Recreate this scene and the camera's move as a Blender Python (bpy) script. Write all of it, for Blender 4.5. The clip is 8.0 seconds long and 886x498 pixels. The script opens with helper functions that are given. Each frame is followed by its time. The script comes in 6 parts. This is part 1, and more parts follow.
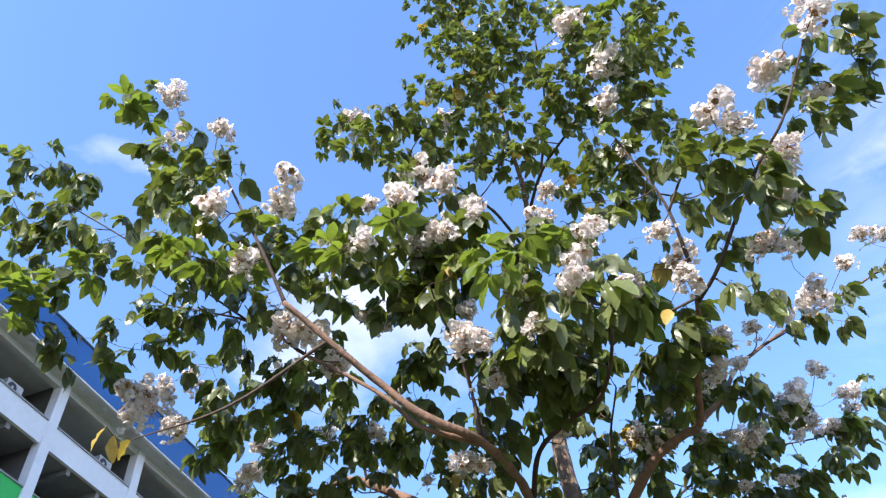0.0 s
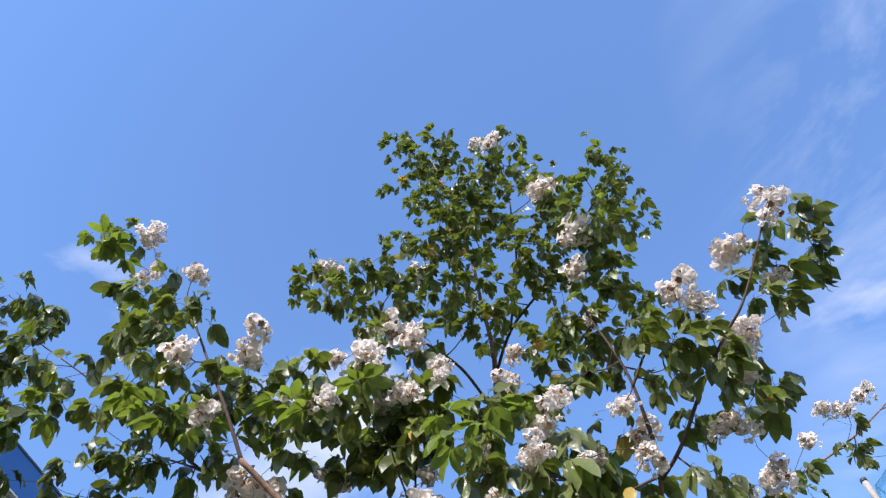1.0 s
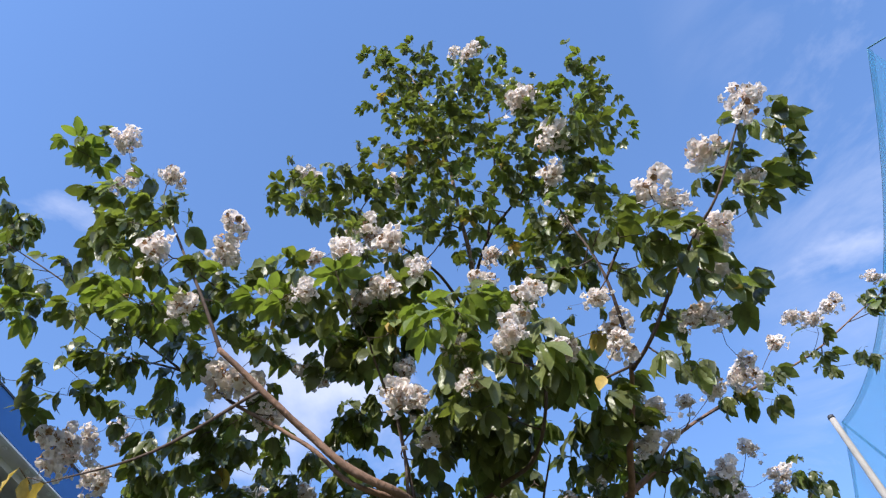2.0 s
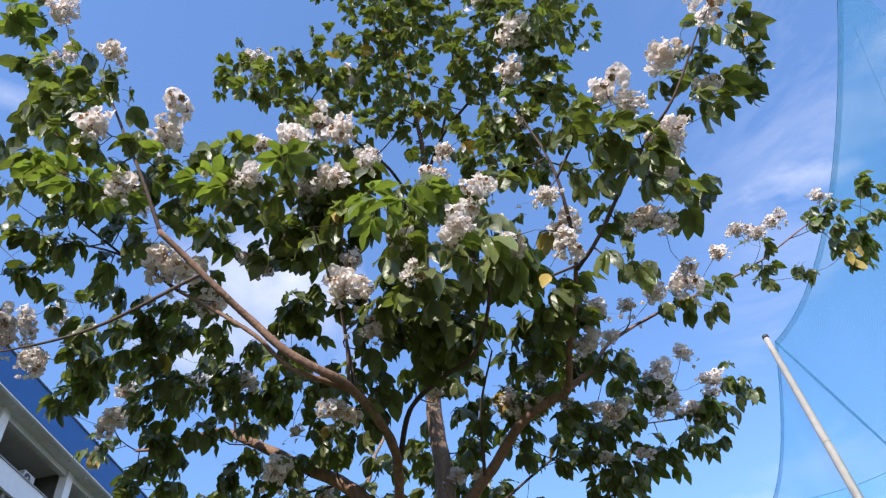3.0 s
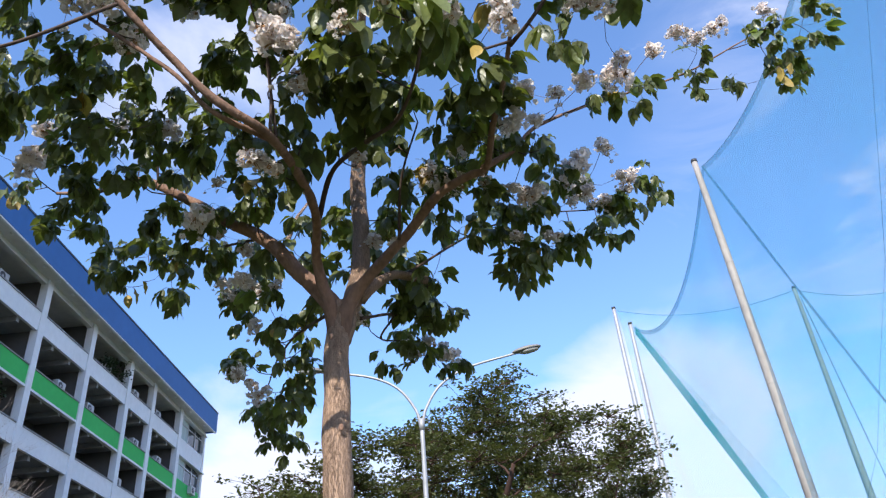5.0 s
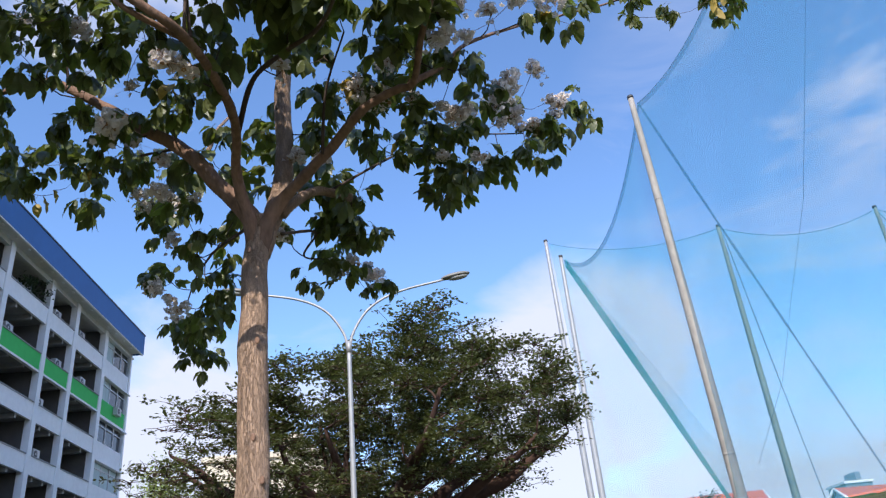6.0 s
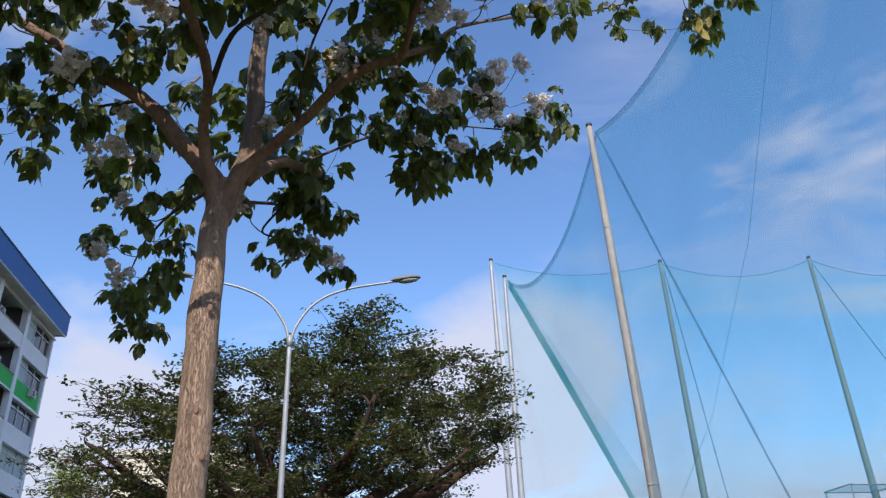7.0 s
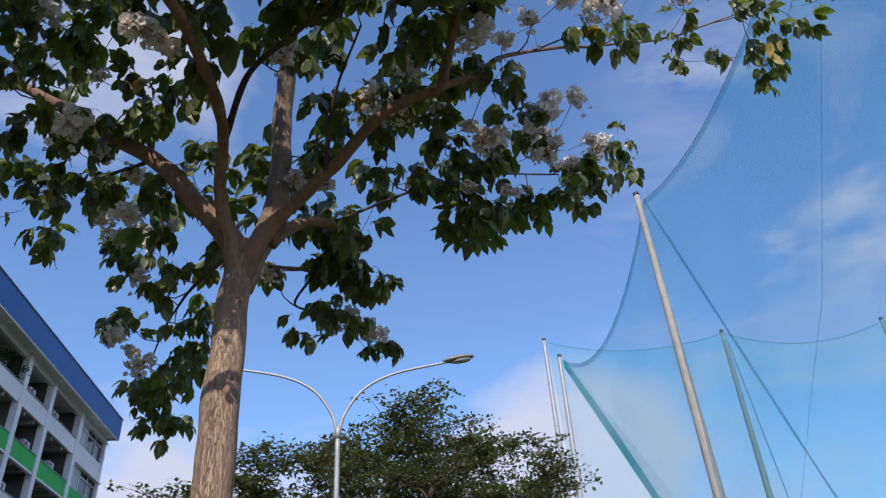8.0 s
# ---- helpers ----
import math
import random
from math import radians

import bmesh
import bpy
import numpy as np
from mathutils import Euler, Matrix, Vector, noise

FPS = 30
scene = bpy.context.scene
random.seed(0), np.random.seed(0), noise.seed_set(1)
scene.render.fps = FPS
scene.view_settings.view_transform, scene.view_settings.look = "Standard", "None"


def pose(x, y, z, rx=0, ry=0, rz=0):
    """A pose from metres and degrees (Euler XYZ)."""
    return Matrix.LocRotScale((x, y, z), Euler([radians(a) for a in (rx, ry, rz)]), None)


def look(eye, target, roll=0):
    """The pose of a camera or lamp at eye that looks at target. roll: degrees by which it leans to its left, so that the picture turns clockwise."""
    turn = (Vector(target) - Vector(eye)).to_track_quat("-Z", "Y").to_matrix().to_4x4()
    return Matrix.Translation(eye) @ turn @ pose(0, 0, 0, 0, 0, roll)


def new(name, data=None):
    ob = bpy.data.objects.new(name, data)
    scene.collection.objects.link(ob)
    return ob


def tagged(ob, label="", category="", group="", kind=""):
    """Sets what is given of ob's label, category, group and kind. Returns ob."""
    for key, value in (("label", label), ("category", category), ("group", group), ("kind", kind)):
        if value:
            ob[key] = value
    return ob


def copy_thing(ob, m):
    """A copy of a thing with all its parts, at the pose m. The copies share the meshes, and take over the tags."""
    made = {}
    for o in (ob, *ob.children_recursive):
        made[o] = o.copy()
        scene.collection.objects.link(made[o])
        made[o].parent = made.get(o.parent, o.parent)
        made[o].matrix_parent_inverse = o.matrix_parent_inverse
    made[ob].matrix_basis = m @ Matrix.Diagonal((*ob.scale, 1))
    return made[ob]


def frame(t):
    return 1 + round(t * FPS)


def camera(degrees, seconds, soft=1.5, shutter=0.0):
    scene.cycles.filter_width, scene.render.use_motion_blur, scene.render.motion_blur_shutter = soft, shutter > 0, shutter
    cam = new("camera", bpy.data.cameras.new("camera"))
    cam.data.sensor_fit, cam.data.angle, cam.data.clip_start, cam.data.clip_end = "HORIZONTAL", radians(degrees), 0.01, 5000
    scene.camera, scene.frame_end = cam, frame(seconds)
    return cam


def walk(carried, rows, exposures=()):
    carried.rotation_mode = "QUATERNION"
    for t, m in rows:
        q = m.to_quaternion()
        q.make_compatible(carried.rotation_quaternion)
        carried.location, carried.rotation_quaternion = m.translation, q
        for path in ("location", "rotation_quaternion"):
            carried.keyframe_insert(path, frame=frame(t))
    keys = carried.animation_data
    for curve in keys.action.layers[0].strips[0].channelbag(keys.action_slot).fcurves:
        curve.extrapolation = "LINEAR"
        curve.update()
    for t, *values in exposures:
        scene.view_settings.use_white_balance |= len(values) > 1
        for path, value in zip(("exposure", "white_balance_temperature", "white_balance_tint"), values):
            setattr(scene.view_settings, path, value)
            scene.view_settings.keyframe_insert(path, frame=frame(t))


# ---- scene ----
cam = camera(60.0, 8.0, soft=1.3)
PATH = [
    (0, (1.143, -1.595, 2.015), (0.801, -0.33, 3.526), -6.4),
    (0.5, (1.282, -1.677, 2.058), (0.975, -0.434, 3.594), -6.6),
    (1, (1.284, -1.834, 2.127), (1.1, -0.8, 3.829), -7.3),
    (1.2, (1.258, -1.814, 2.074), (1.099, -0.819, 3.801), -8.4),
    (2.3, (1.197, -1.359, 1.827), (1.027, -0.118, 3.386), -7.9),
    (2.5, (1.203, -1.316, 1.827), (1.066, -0.021, 3.345), -8.6),
    (3, (1.215, -1.294, 1.812), (1.098, 0.053, 3.286), -8.5),
    (3.5, (1.24, -1.241, 1.738), (1.124, 0.21, 3.108), -7.5),
    (4, (1.205, -1.191, 1.681), (1.03, 0.361, 2.93), -7.6),
    (4.5, (1.203, -1.193, 1.61), (1.021, 0.421, 2.777), -6.0),
    (4.7, (1.237, -1.192, 1.551), (1.118, 0.456, 2.677), -5.7),
    (5.8, (1.426, -1.077, 1.495), (1.48, 0.689, 2.433), -4.4),
    (6, (1.425, -1.059, 1.447), (1.531, 0.726, 2.344), -5.6),
    (6.5, (1.371, -0.944, 1.334), (1.545, 0.911, 2.061), -4.1),
    (7, (1.193, -0.672, 1.368), (1.448, 1.085, 2.289), -2.2),
    (7.5, (1.096, -0.441, 1.438), (1.192, 1.258, 2.489), -2.6),
    (8, (1.25, 0.354, 1.69), (1.381, 2.008, 2.807), -3.6),
]
EXPOSURES = [(0, 1.5), (0.5, 1.26), (1.0, 1.08), (2.5, 1.03), (4.5, 1.04), (6.0, 0.76), (6.5, 0.56), (7.5, 0.42), (8.0, 0.4)]
walk(cam, [(t, look(eye, target, roll)) for t, eye, target, roll in PATH], EXPOSURES)

# ---- world, sun, exposure ----
SUN_DIR = Vector((-0.17, -0.88, 0.74)).normalized()
CLOUD_DIR = Vector((-0.30, 0.70, 0.65)).normalized()
world = bpy.data.worlds.new("sky")
scene.world = world
world.use_nodes = True
wn, wl = world.node_tree.nodes, world.node_tree.links
wn.clear()
w_out = wn.new("ShaderNodeOutputWorld")
w_bg = wn.new("ShaderNodeBackground")
w_sky = wn.new("ShaderNodeTexSky")
w_sky.sky_type = "NISHITA"
w_sky.sun_disc = False
w_sky.sun_elevation = math.asin(SUN_DIR.z)
w_sky.sun_rotation = math.atan2(SUN_DIR.x, SUN_DIR.y)
w_sky.air_density, w_sky.dust_density, w_sky.ozone_density = 1.2, 0.2, 4.0
w_bg.inputs["Strength"].default_value = 0.14
w_co = wn.new("ShaderNodeTexCoord")
w_map = wn.new("ShaderNodeMapping")
w_map.inputs["Scale"].default_value = (1.0, 1.0, 2.4)
w_noise = wn.new("ShaderNodeTexNoise")
w_noise.inputs["Scale"].default_value = 2.3
w_noise.inputs["Detail"].default_value = 7.0
w_noise.inputs["Roughness"].default_value = 0.55
w_noise.inputs["Distortion"].default_value = 0.4
w_sep = wn.new("ShaderNodeSeparateXYZ")
w_low = wn.new("ShaderNodeMapRange")  # more cloud towards the horizon
w_low.inputs["From Min"].default_value, w_low.inputs["From Max"].default_value = 0.46, 0.10
w_low.inputs["To Min"].default_value, w_low.inputs["To Max"].default_value = -0.17, 0.24
w_side = wn.new("ShaderNodeMath")
w_side.operation = "ADD"
w_east = wn.new("ShaderNodeMapRange")  # thin wisps in the north-east
w_east.inputs["From Min"].default_value, w_east.inputs["From Max"].default_value = 0.22, 0.58
w_east.inputs["To Min"].default_value, w_east.inputs["To Max"].default_value = 0.0, 0.12
w_add = wn.new("ShaderNodeMath")
w_add.operation = "ADD"
w_ramp = wn.new("ShaderNodeValToRGB")
w_ramp.color_ramp.elements[0].position, w_ramp.color_ramp.elements[1].position = 0.53, 0.75
w_ramp.color_ramp.elements[1].color = (0.92, 0.92, 0.92, 1)
w_tint = wn.new("ShaderNodeMix")
w_tint.data_type, w_tint.blend_type = "RGBA", "MULTIPLY"
w_tint.inputs["Factor"].default_value = 1.0
w_tint.inputs["B"].default_value = (0.88, 0.965, 1.13, 1)
w_mix = wn.new("ShaderNodeMix")
w_mix.data_type = "RGBA"
w_mix.inputs["B"].default_value = (3.6, 3.75, 4.6, 1)
wl.new(w_co.outputs["Generated"], w_map.inputs["Vector"])
wl.new(w_map.outputs["Vector"], w_noise.inputs["Vector"])
wl.new(w_co.outputs["Generated"], w_sep.inputs["Vector"])
wl.new(w_sep.outputs["Z"], w_low.inputs["Value"])
wl.new(w_sep.outputs["X"], w_east.inputs["Value"])
wl.new(w_east.outputs["Result"], w_side.inputs[0])
wl.new(w_low.outputs["Result"], w_side.inputs[1])
w_puff = wn.new("ShaderNodeVectorMath")  # one cumulus low in the west-north-west
w_puff.operation = "DOT_PRODUCT"
w_puff.inputs[1].default_value = CLOUD_DIR
w_near = wn.new("ShaderNodeMapRange")
w_near.inputs["From Min"].default_value, w_near.inputs["From Max"].default_value = 0.975, 0.997
w_near.inputs["To Min"].default_value, w_near.inputs["To Max"].default_value = 0.0, 0.22
w_sum = wn.new("ShaderNodeMath")
w_sum.operation = "ADD"
wl.new(w_co.outputs["Generated"], w_puff.inputs[0])
wl.new(w_puff.outputs["Value"], w_near.inputs["Value"])
wl.new(w_noise.outputs["Fac"], w_sum.inputs[0])
wl.new(w_near.outputs["Result"], w_sum.inputs[1])
w_last = w_sum
for at, lo, top in (((0.205, 0.925, 0.315), 0.986, 0.34), ((-0.33, 0.90, 0.27), 0.982, 0.22), ((-0.50, 0.40, 0.77), 0.992, 0.26), ((0.15, 0.97, 0.185), 0.996, 0.26), ((0.306, 0.709, 0.636), 0.990, 0.03)):  # cumulus over the road, by the block and high up
    w_dot = wn.new("ShaderNodeVectorMath")
    w_dot.operation = "DOT_PRODUCT"
    w_dot.inputs[1].default_value = Vector(at).normalized()
    w_rng = wn.new("ShaderNodeMapRange")
    w_rng.inputs["From Min"].default_value, w_rng.inputs["From Max"].default_value = lo, 0.999
    w_rng.inputs["To Min"].default_value, w_rng.inputs["To Max"].default_value = 0.0, top
    w_plus = wn.new("ShaderNodeMath")
    w_plus.operation = "ADD"
    wl.new(w_co.outputs["Generated"], w_dot.inputs[0])
    wl.new(w_dot.outputs["Value"], w_rng.inputs["Value"])
    wl.new(w_last.outputs["Value"], w_plus.inputs[0])
    wl.new(w_rng.outputs["Result"], w_plus.inputs[1])
    w_last = w_plus
wl.new(w_last.outputs["Value"], w_add.inputs[0])
wl.new(w_side.outputs["Value"], w_add.inputs[1])
wl.new(w_add.outputs["Value"], w_ramp.inputs["Fac"])
wl.new(w_sky.outputs["Color"], w_tint.inputs["A"])
wl.new(w_tint.outputs["Result"], w_mix.inputs["A"])
w_wmap = wn.new("ShaderNodeMapping")
w_wmap.inputs["Scale"].default_value = (1.0, 1.0, 3.2)
w_wmap.inputs["Rotation"].default_value = (0.25, 0.35, 0.0)
w_wisp = wn.new("ShaderNodeTexNoise")
w_wisp.inputs["Scale"].default_value = 2.6
w_wisp.inputs["Detail"].default_value = 8.0
w_wisp.inputs["Roughness"].default_value = 0.6
w_wisp.inputs["Distortion"].default_value = 0.9
w_soft = wn.new("ShaderNodeMapRange")
w_soft.inputs["From Min"].default_value, w_soft.inputs["From Max"].default_value = 0.47, 0.66
w_soft.inputs["To Min"].default_value, w_soft.inputs["To Max"].default_value = 0.0, 3.4
w_veil = wn.new("ShaderNodeMath")
w_veil.operation = "MULTIPLY"
w_both = wn.new("ShaderNodeMath")
w_both.operation = "ADD"
w_both.use_clamp = True
wl.new(w_co.outputs["Generated"], w_wmap.inputs["Vector"])
wl.new(w_wmap.outputs["Vector"], w_wisp.inputs["Vector"])
wl.new(w_wisp.outputs["Fac"], w_soft.inputs["Value"])
wl.new(w_soft.outputs["Result"], w_veil.inputs[0])
w_streak = w_east
for at, lo, top in (((0.53, 0.74, 0.41), 0.975, 0.07), ((0.36, 0.77, 0.52), 0.985, 0.08), ((0.54, 0.68, 0.50), 0.980, 0.06), ((0.40, 0.56, 0.72), 0.980, 0.03)):  # thicker veils
    w_dot = wn.new("ShaderNodeVectorMath")
    w_dot.operation = "DOT_PRODUCT"
    w_dot.inputs[1].default_value = Vector(at).normalized()
    w_rng = wn.new("ShaderNodeMapRange")
    w_rng.inputs["From Min"].default_value, w_rng.inputs["From Max"].default_value = lo, 1.0
    w_rng.inputs["To Min"].default_value, w_rng.inputs["To Max"].default_value = 0.0, top
    w_plus = wn.new("ShaderNodeMath")
    w_plus.operation = "ADD"
    wl.new(w_co.outputs["Generated"], w_dot.inputs[0])
    wl.new(w_dot.outputs["Value"], w_rng.inputs["Value"])
    wl.new(w_streak.outputs[0], w_plus.inputs[0])
    wl.new(w_rng.outputs["Result"], w_plus.inputs[1])
    w_streak = w_plus
wl.new(w_streak.outputs[0], w_veil.inputs[1])
wl.new(w_ramp.outputs["Color"], w_both.inputs[0])
wl.new(w_veil.outputs["Value"], w_both.inputs[1])
wl.new(w_both.outputs["Value"], w_mix.inputs["Factor"])
wl.new(w_mix.outputs["Result"], w_bg.inputs["Color"])
wl.new(w_bg.outputs["Background"], w_out.inputs["Surface"])

sun = new("sun", bpy.data.lights.new("sun", "SUN"))
sun.data.energy, sun.data.angle, sun.data.color = 3.1, radians(0.53), (1.0, 0.95, 0.87)
sun.matrix_world = look(SUN_DIR * 100, (0, 0, 0))


# ---- materials ----
def material(name, colour, rough=0.7, metal=0.0, grain=0.0, scale=8.0, coarse=1.0, bump=0.0, stretch=(1, 1, 1), spread=0.0, through_light=0.0, gloss=0.5, tint=(1.9, 2.0, 0.9), crack=0.0):
    """A surface with colour variation at two scales, relief, piece-by-piece spread and, for leaves and cloth, light through it."""
    m = bpy.data.materials.new(name)
    m.use_nodes = True
    n, l = m.node_tree.nodes, m.node_tree.links
    b = n["Principled BSDF"]
    b.inputs["Roughness"].default_value, b.inputs["Metallic"].default_value = rough, metal
    b.inputs["Specular IOR Level"].default_value = gloss
    co = n.new("ShaderNodeTexCoord")
    mp = n.new("ShaderNodeMapping")
    mp.inputs["Scale"].default_value = stretch
    l.new(co.outputs["Object"], mp.inputs["Vector"])
    fine, big = n.new("ShaderNodeTexNoise"), n.new("ShaderNodeTexNoise")
    fine.inputs["Scale"].default_value, fine.inputs["Detail"].default_value = scale, 6
    big.inputs["Scale"].default_value, big.inputs["Detail"].default_value = coarse, 3
    l.new(mp.outputs["Vector"], fine.inputs["Vector"])
    l.new(mp.outputs["Vector"], big.inputs["Vector"])
    both = n.new("ShaderNodeMath")
    both.operation = "ADD"
    l.new(fine.outputs["Fac"], both.inputs[0])
    l.new(big.outputs["Fac"], both.inputs[1])
    rng = n.new("ShaderNodeMapRange")
    rng.inputs["From Min"].default_value, rng.inputs["From Max"].default_value = 0.6, 1.4
    rng.inputs["To Min"].default_value, rng.inputs["To Max"].default_value = 1 - grain, 1 + grain
    l.new(both.outputs["Value"], rng.inputs["Value"])
    value = rng.outputs["Result"]
    if spread:
        info, geo = n.new("ShaderNodeObjectInfo"), n.new("ShaderNodeNewGeometry")
        add = n.new("ShaderNodeMath")
        add.operation = "ADD"
        l.new(info.outputs["Random"], add.inputs[0])
        l.new(geo.outputs["Random Per Island"], add.inputs[1])
        r2 = n.new("ShaderNodeMapRange")
        r2.inputs["From Min"].default_value, r2.inputs["From Max"].default_value = 0, 2
        r2.inputs["To Min"].default_value, r2.inputs["To Max"].default_value = 1 - spread, 1 + spread
        l.new(add.outputs["Value"], r2.inputs["Value"])
        mul = n.new("ShaderNodeMath")
        mul.operation = "MULTIPLY"
        l.new(value, mul.inputs[0])
        l.new(r2.outputs["Result"], mul.inputs[1])
        value = mul.outputs["Value"]
    relief = fine.outputs["Fac"]
    if crack:
        warp = n.new("ShaderNodeVectorMath")
        warp.operation = "MULTIPLY_ADD"
        warp.inputs[1].default_value = (0.07, 0.07, 0.07)
        l.new(fine.outputs["Color"], warp.inputs[0])
        l.new(mp.outputs["Vector"], warp.inputs[2])
        cells = n.new("ShaderNodeTexVoronoi")
        cells.feature = "DISTANCE_TO_EDGE"
        cells.inputs["Scale"].default_value = scale
        l.new(warp.outputs["Vector"], cells.inputs["Vector"])
        groove = n.new("ShaderNodeMapRange")
        groove.inputs["From Min"].default_value, groove.inputs["From Max"].default_value = 0.0, 0.16
        groove.inputs["To Min"].default_value, groove.inputs["To Max"].default_value = 1 - crack, 1.0
        l.new(cells.outputs["Distance"], groove.inputs["Value"])
        deep = n.new("ShaderNodeMath")
        deep.operation = "MULTIPLY"
        l.new(value, deep.inputs[0])
        l.new(groove.outputs["Result"], deep.inputs[1])
        value = deep.outputs["Value"]
        both2 = n.new("ShaderNodeMath")
        both2.operation = "MULTIPLY_ADD"
        both2.inputs[1].default_value = 0.5
        l.new(fine.outputs["Fac"], both2.inputs[0])
        l.new(groove.outputs["Result"], both2.inputs[2])
        relief = both2.outputs["Value"]
    vec = n.new("ShaderNodeVectorMath")
    vec.operation = "SCALE"
    vec.inputs[0].default_value = colour
    l.new(value, vec.inputs["Scale"])
    l.new(vec.outputs["Vector"], b.inputs["Base Color"])
    if bump:
        bp = n.new("ShaderNodeBump")
        bp.inputs["Strength"].default_value, bp.inputs["Distance"].default_value = bump, 0.02
        l.new(relief, bp.inputs["Height"])
        l.new(bp.outputs["Normal"], b.inputs["Normal"])
    if through_light:
        tr, mix = n.new("ShaderNodeBsdfTranslucent"), n.new("ShaderNodeMixShader")
        warm = n.new("ShaderNodeVectorMath")
        warm.operation = "MULTIPLY"
        warm.inputs[1].default_value = tint
        l.new(vec.outputs["Vector"], warm.inputs[0])
        l.new(warm.outputs["Vector"], tr.inputs["Color"])
        mix.inputs["Fac"].default_value = through_light
        l.new(b.outputs["BSDF"], mix.inputs[1])
        l.new(tr.outputs["BSDF"], mix.inputs[2])
        l.new(mix.outputs["Shader"], n["Material Output"].inputs["Surface"])
    return m


def net_material(name, colour, cover):
    """Fine knotted mesh seen from far: part thread, part hole."""
    m = bpy.data.materials.new(name)
    m.use_nodes = True
    n, l = m.node_tree.nodes, m.node_tree.links
    b = n["Principled BSDF"]
    b.inputs["Base Color"].default_value = (*colour, 1)
    b.inputs["Roughness"].default_value = 0.8
    tl, clear = n.new("ShaderNodeBsdfTranslucent"), n.new("ShaderNodeBsdfTransparent")
    tl.inputs["Color"].default_value = (*colour, 1)
    m1, m2 = n.new("ShaderNodeMixShader"), n.new("ShaderNodeMixShader")
    m1.inputs["Fac"].default_value = 0.5
    co, ns, rg = n.new("ShaderNodeTexCoord"), n.new("ShaderNodeTexNoise"), n.new("ShaderNodeMapRange")
    ns.inputs["Scale"].default_value = 0.12
    ns.inputs["Detail"].default_value = 4
    rg.inputs["From Min"].default_value, rg.inputs["From Max"].default_value = 0.3, 0.7
    rg.inputs["To Min"].default_value, rg.inputs["To Max"].default_value = cover * 0.8, cover * 1.2
    l.new(co.outputs["Object"], ns.inputs["Vector"])
    l.new(ns.outputs["Fac"], rg.inputs["Value"])
    l.new(rg.outputs["Result"], m2.inputs["Fac"])
    l.new(b.outputs["BSDF"], m1.inputs[1])
    l.new(tl.outputs["BSDF"], m1.inputs[2])
    l.new(clear.outputs["BSDF"], m2.inputs[1])
    l.new(m1.outputs["Shader"], m2.inputs[2])
    l.new(m2.outputs["Shader"], n["Material Output"].inputs["Surface"])
    return m


BARK = material("bark", (0.46, 0.30, 0.205), 0.9, grain=0.40, scale=62, coarse=6, bump=1.0, stretch=(1, 1, 0.11), crack=0.38)
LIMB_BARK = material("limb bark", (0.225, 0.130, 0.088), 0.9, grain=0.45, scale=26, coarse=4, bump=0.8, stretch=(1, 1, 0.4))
# brown of twigs and boughs, deepened in colour for the shade among leaves
TWIG = material("shade-darkened twig bark", (0.085, 0.055, 0.042), 0.9, grain=0.35, scale=30, coarse=4, bump=0.5)
LEAF = material("leaf", (0.148, 0.168, 0.060), 0.35, grain=0.25, scale=25, coarse=4, bump=0.25, spread=0.55, through_light=0.32, gloss=0.5, tint=(1.8, 1.95, 0.65))
YOUNG = material("young leaf", (0.145, 0.185, 0.045), 0.42, grain=0.2, scale=25, coarse=4, spread=0.3, through_light=0.35)
OLD_LEAF = material("yellowed leaf", (0.42, 0.29, 0.07), 0.55, grain=0.3, scale=25, coarse=6, spread=0.25, through_light=0.25)
PETAL = material("petal", (0.90, 0.83, 0.78), 0.6, grain=0.06, scale=40, coarse=8, spread=0.08, through_light=0.42, tint=(1.0, 0.97, 0.97))
DRIED = material("dried blossom", (0.42, 0.25, 0.13), 0.85, grain=0.3, scale=40, coarse=8, spread=0.3)
FAR_BARK = material("dark bark", (0.070, 0.036, 0.026), 0.95, grain=0.4, scale=5, coarse=1, bump=0.6)
FAR_LEAF = material("rain tree leaf", (0.080, 0.086, 0.036), 0.6, grain=0.2, scale=3, coarse=0.5, spread=0.75, through_light=0.25)
MID_GREEN = material("mid green leaf", (0.105, 0.165, 0.048), 0.6, grain=0.2, scale=3, coarse=0.5, spread=0.5, through_light=0.3)
BRIGHT_LEAF = material("pale green leaf", (0.34, 0.40, 0.17), 0.6, grain=0.2, scale=3, coarse=0.5, spread=0.45, through_light=0.3)
WALL = material("white painted plaster", (0.84, 0.84, 0.84), 0.85, grain=0.07, scale=3, coarse=0.35, bump=0.05)
GREEN = material("green painted plaster", (0.05, 0.50, 0.11), 0.8, grain=0.08, scale=3, coarse=0.4)
BLUE = material("blue painted fascia", (0.030, 0.145, 0.40), 0.65, grain=0.08, scale=2, coarse=0.3)
SOFFIT = material("grey soffit", (0.74, 0.73, 0.71), 0.9, grain=0.12, scale=3, coarse=0.5)
# slab undersides: shadow of the corridors put into a darker colour
CEILING = material("shade-darkened corridor ceiling", (0.30, 0.29, 0.28), 0.9, grain=0.2, scale=3, coarse=0.5)
# corridor plaster coloured dark to carry the shade of the deep openings
INNER = material("shade-darkened corridor plaster", (0.12, 0.115, 0.11), 0.9, grain=0.2, scale=2, coarse=0.6)
DARK = material("dark fittings", (0.04, 0.04, 0.045), 0.5, grain=0.2)
LEDGE = material("grey ledge", (0.30, 0.30, 0.30), 0.8, grain=0.15, scale=5, coarse=0.5)
CASING = material("off-white casing", (0.52, 0.51, 0.49), 0.5, grain=0.06)
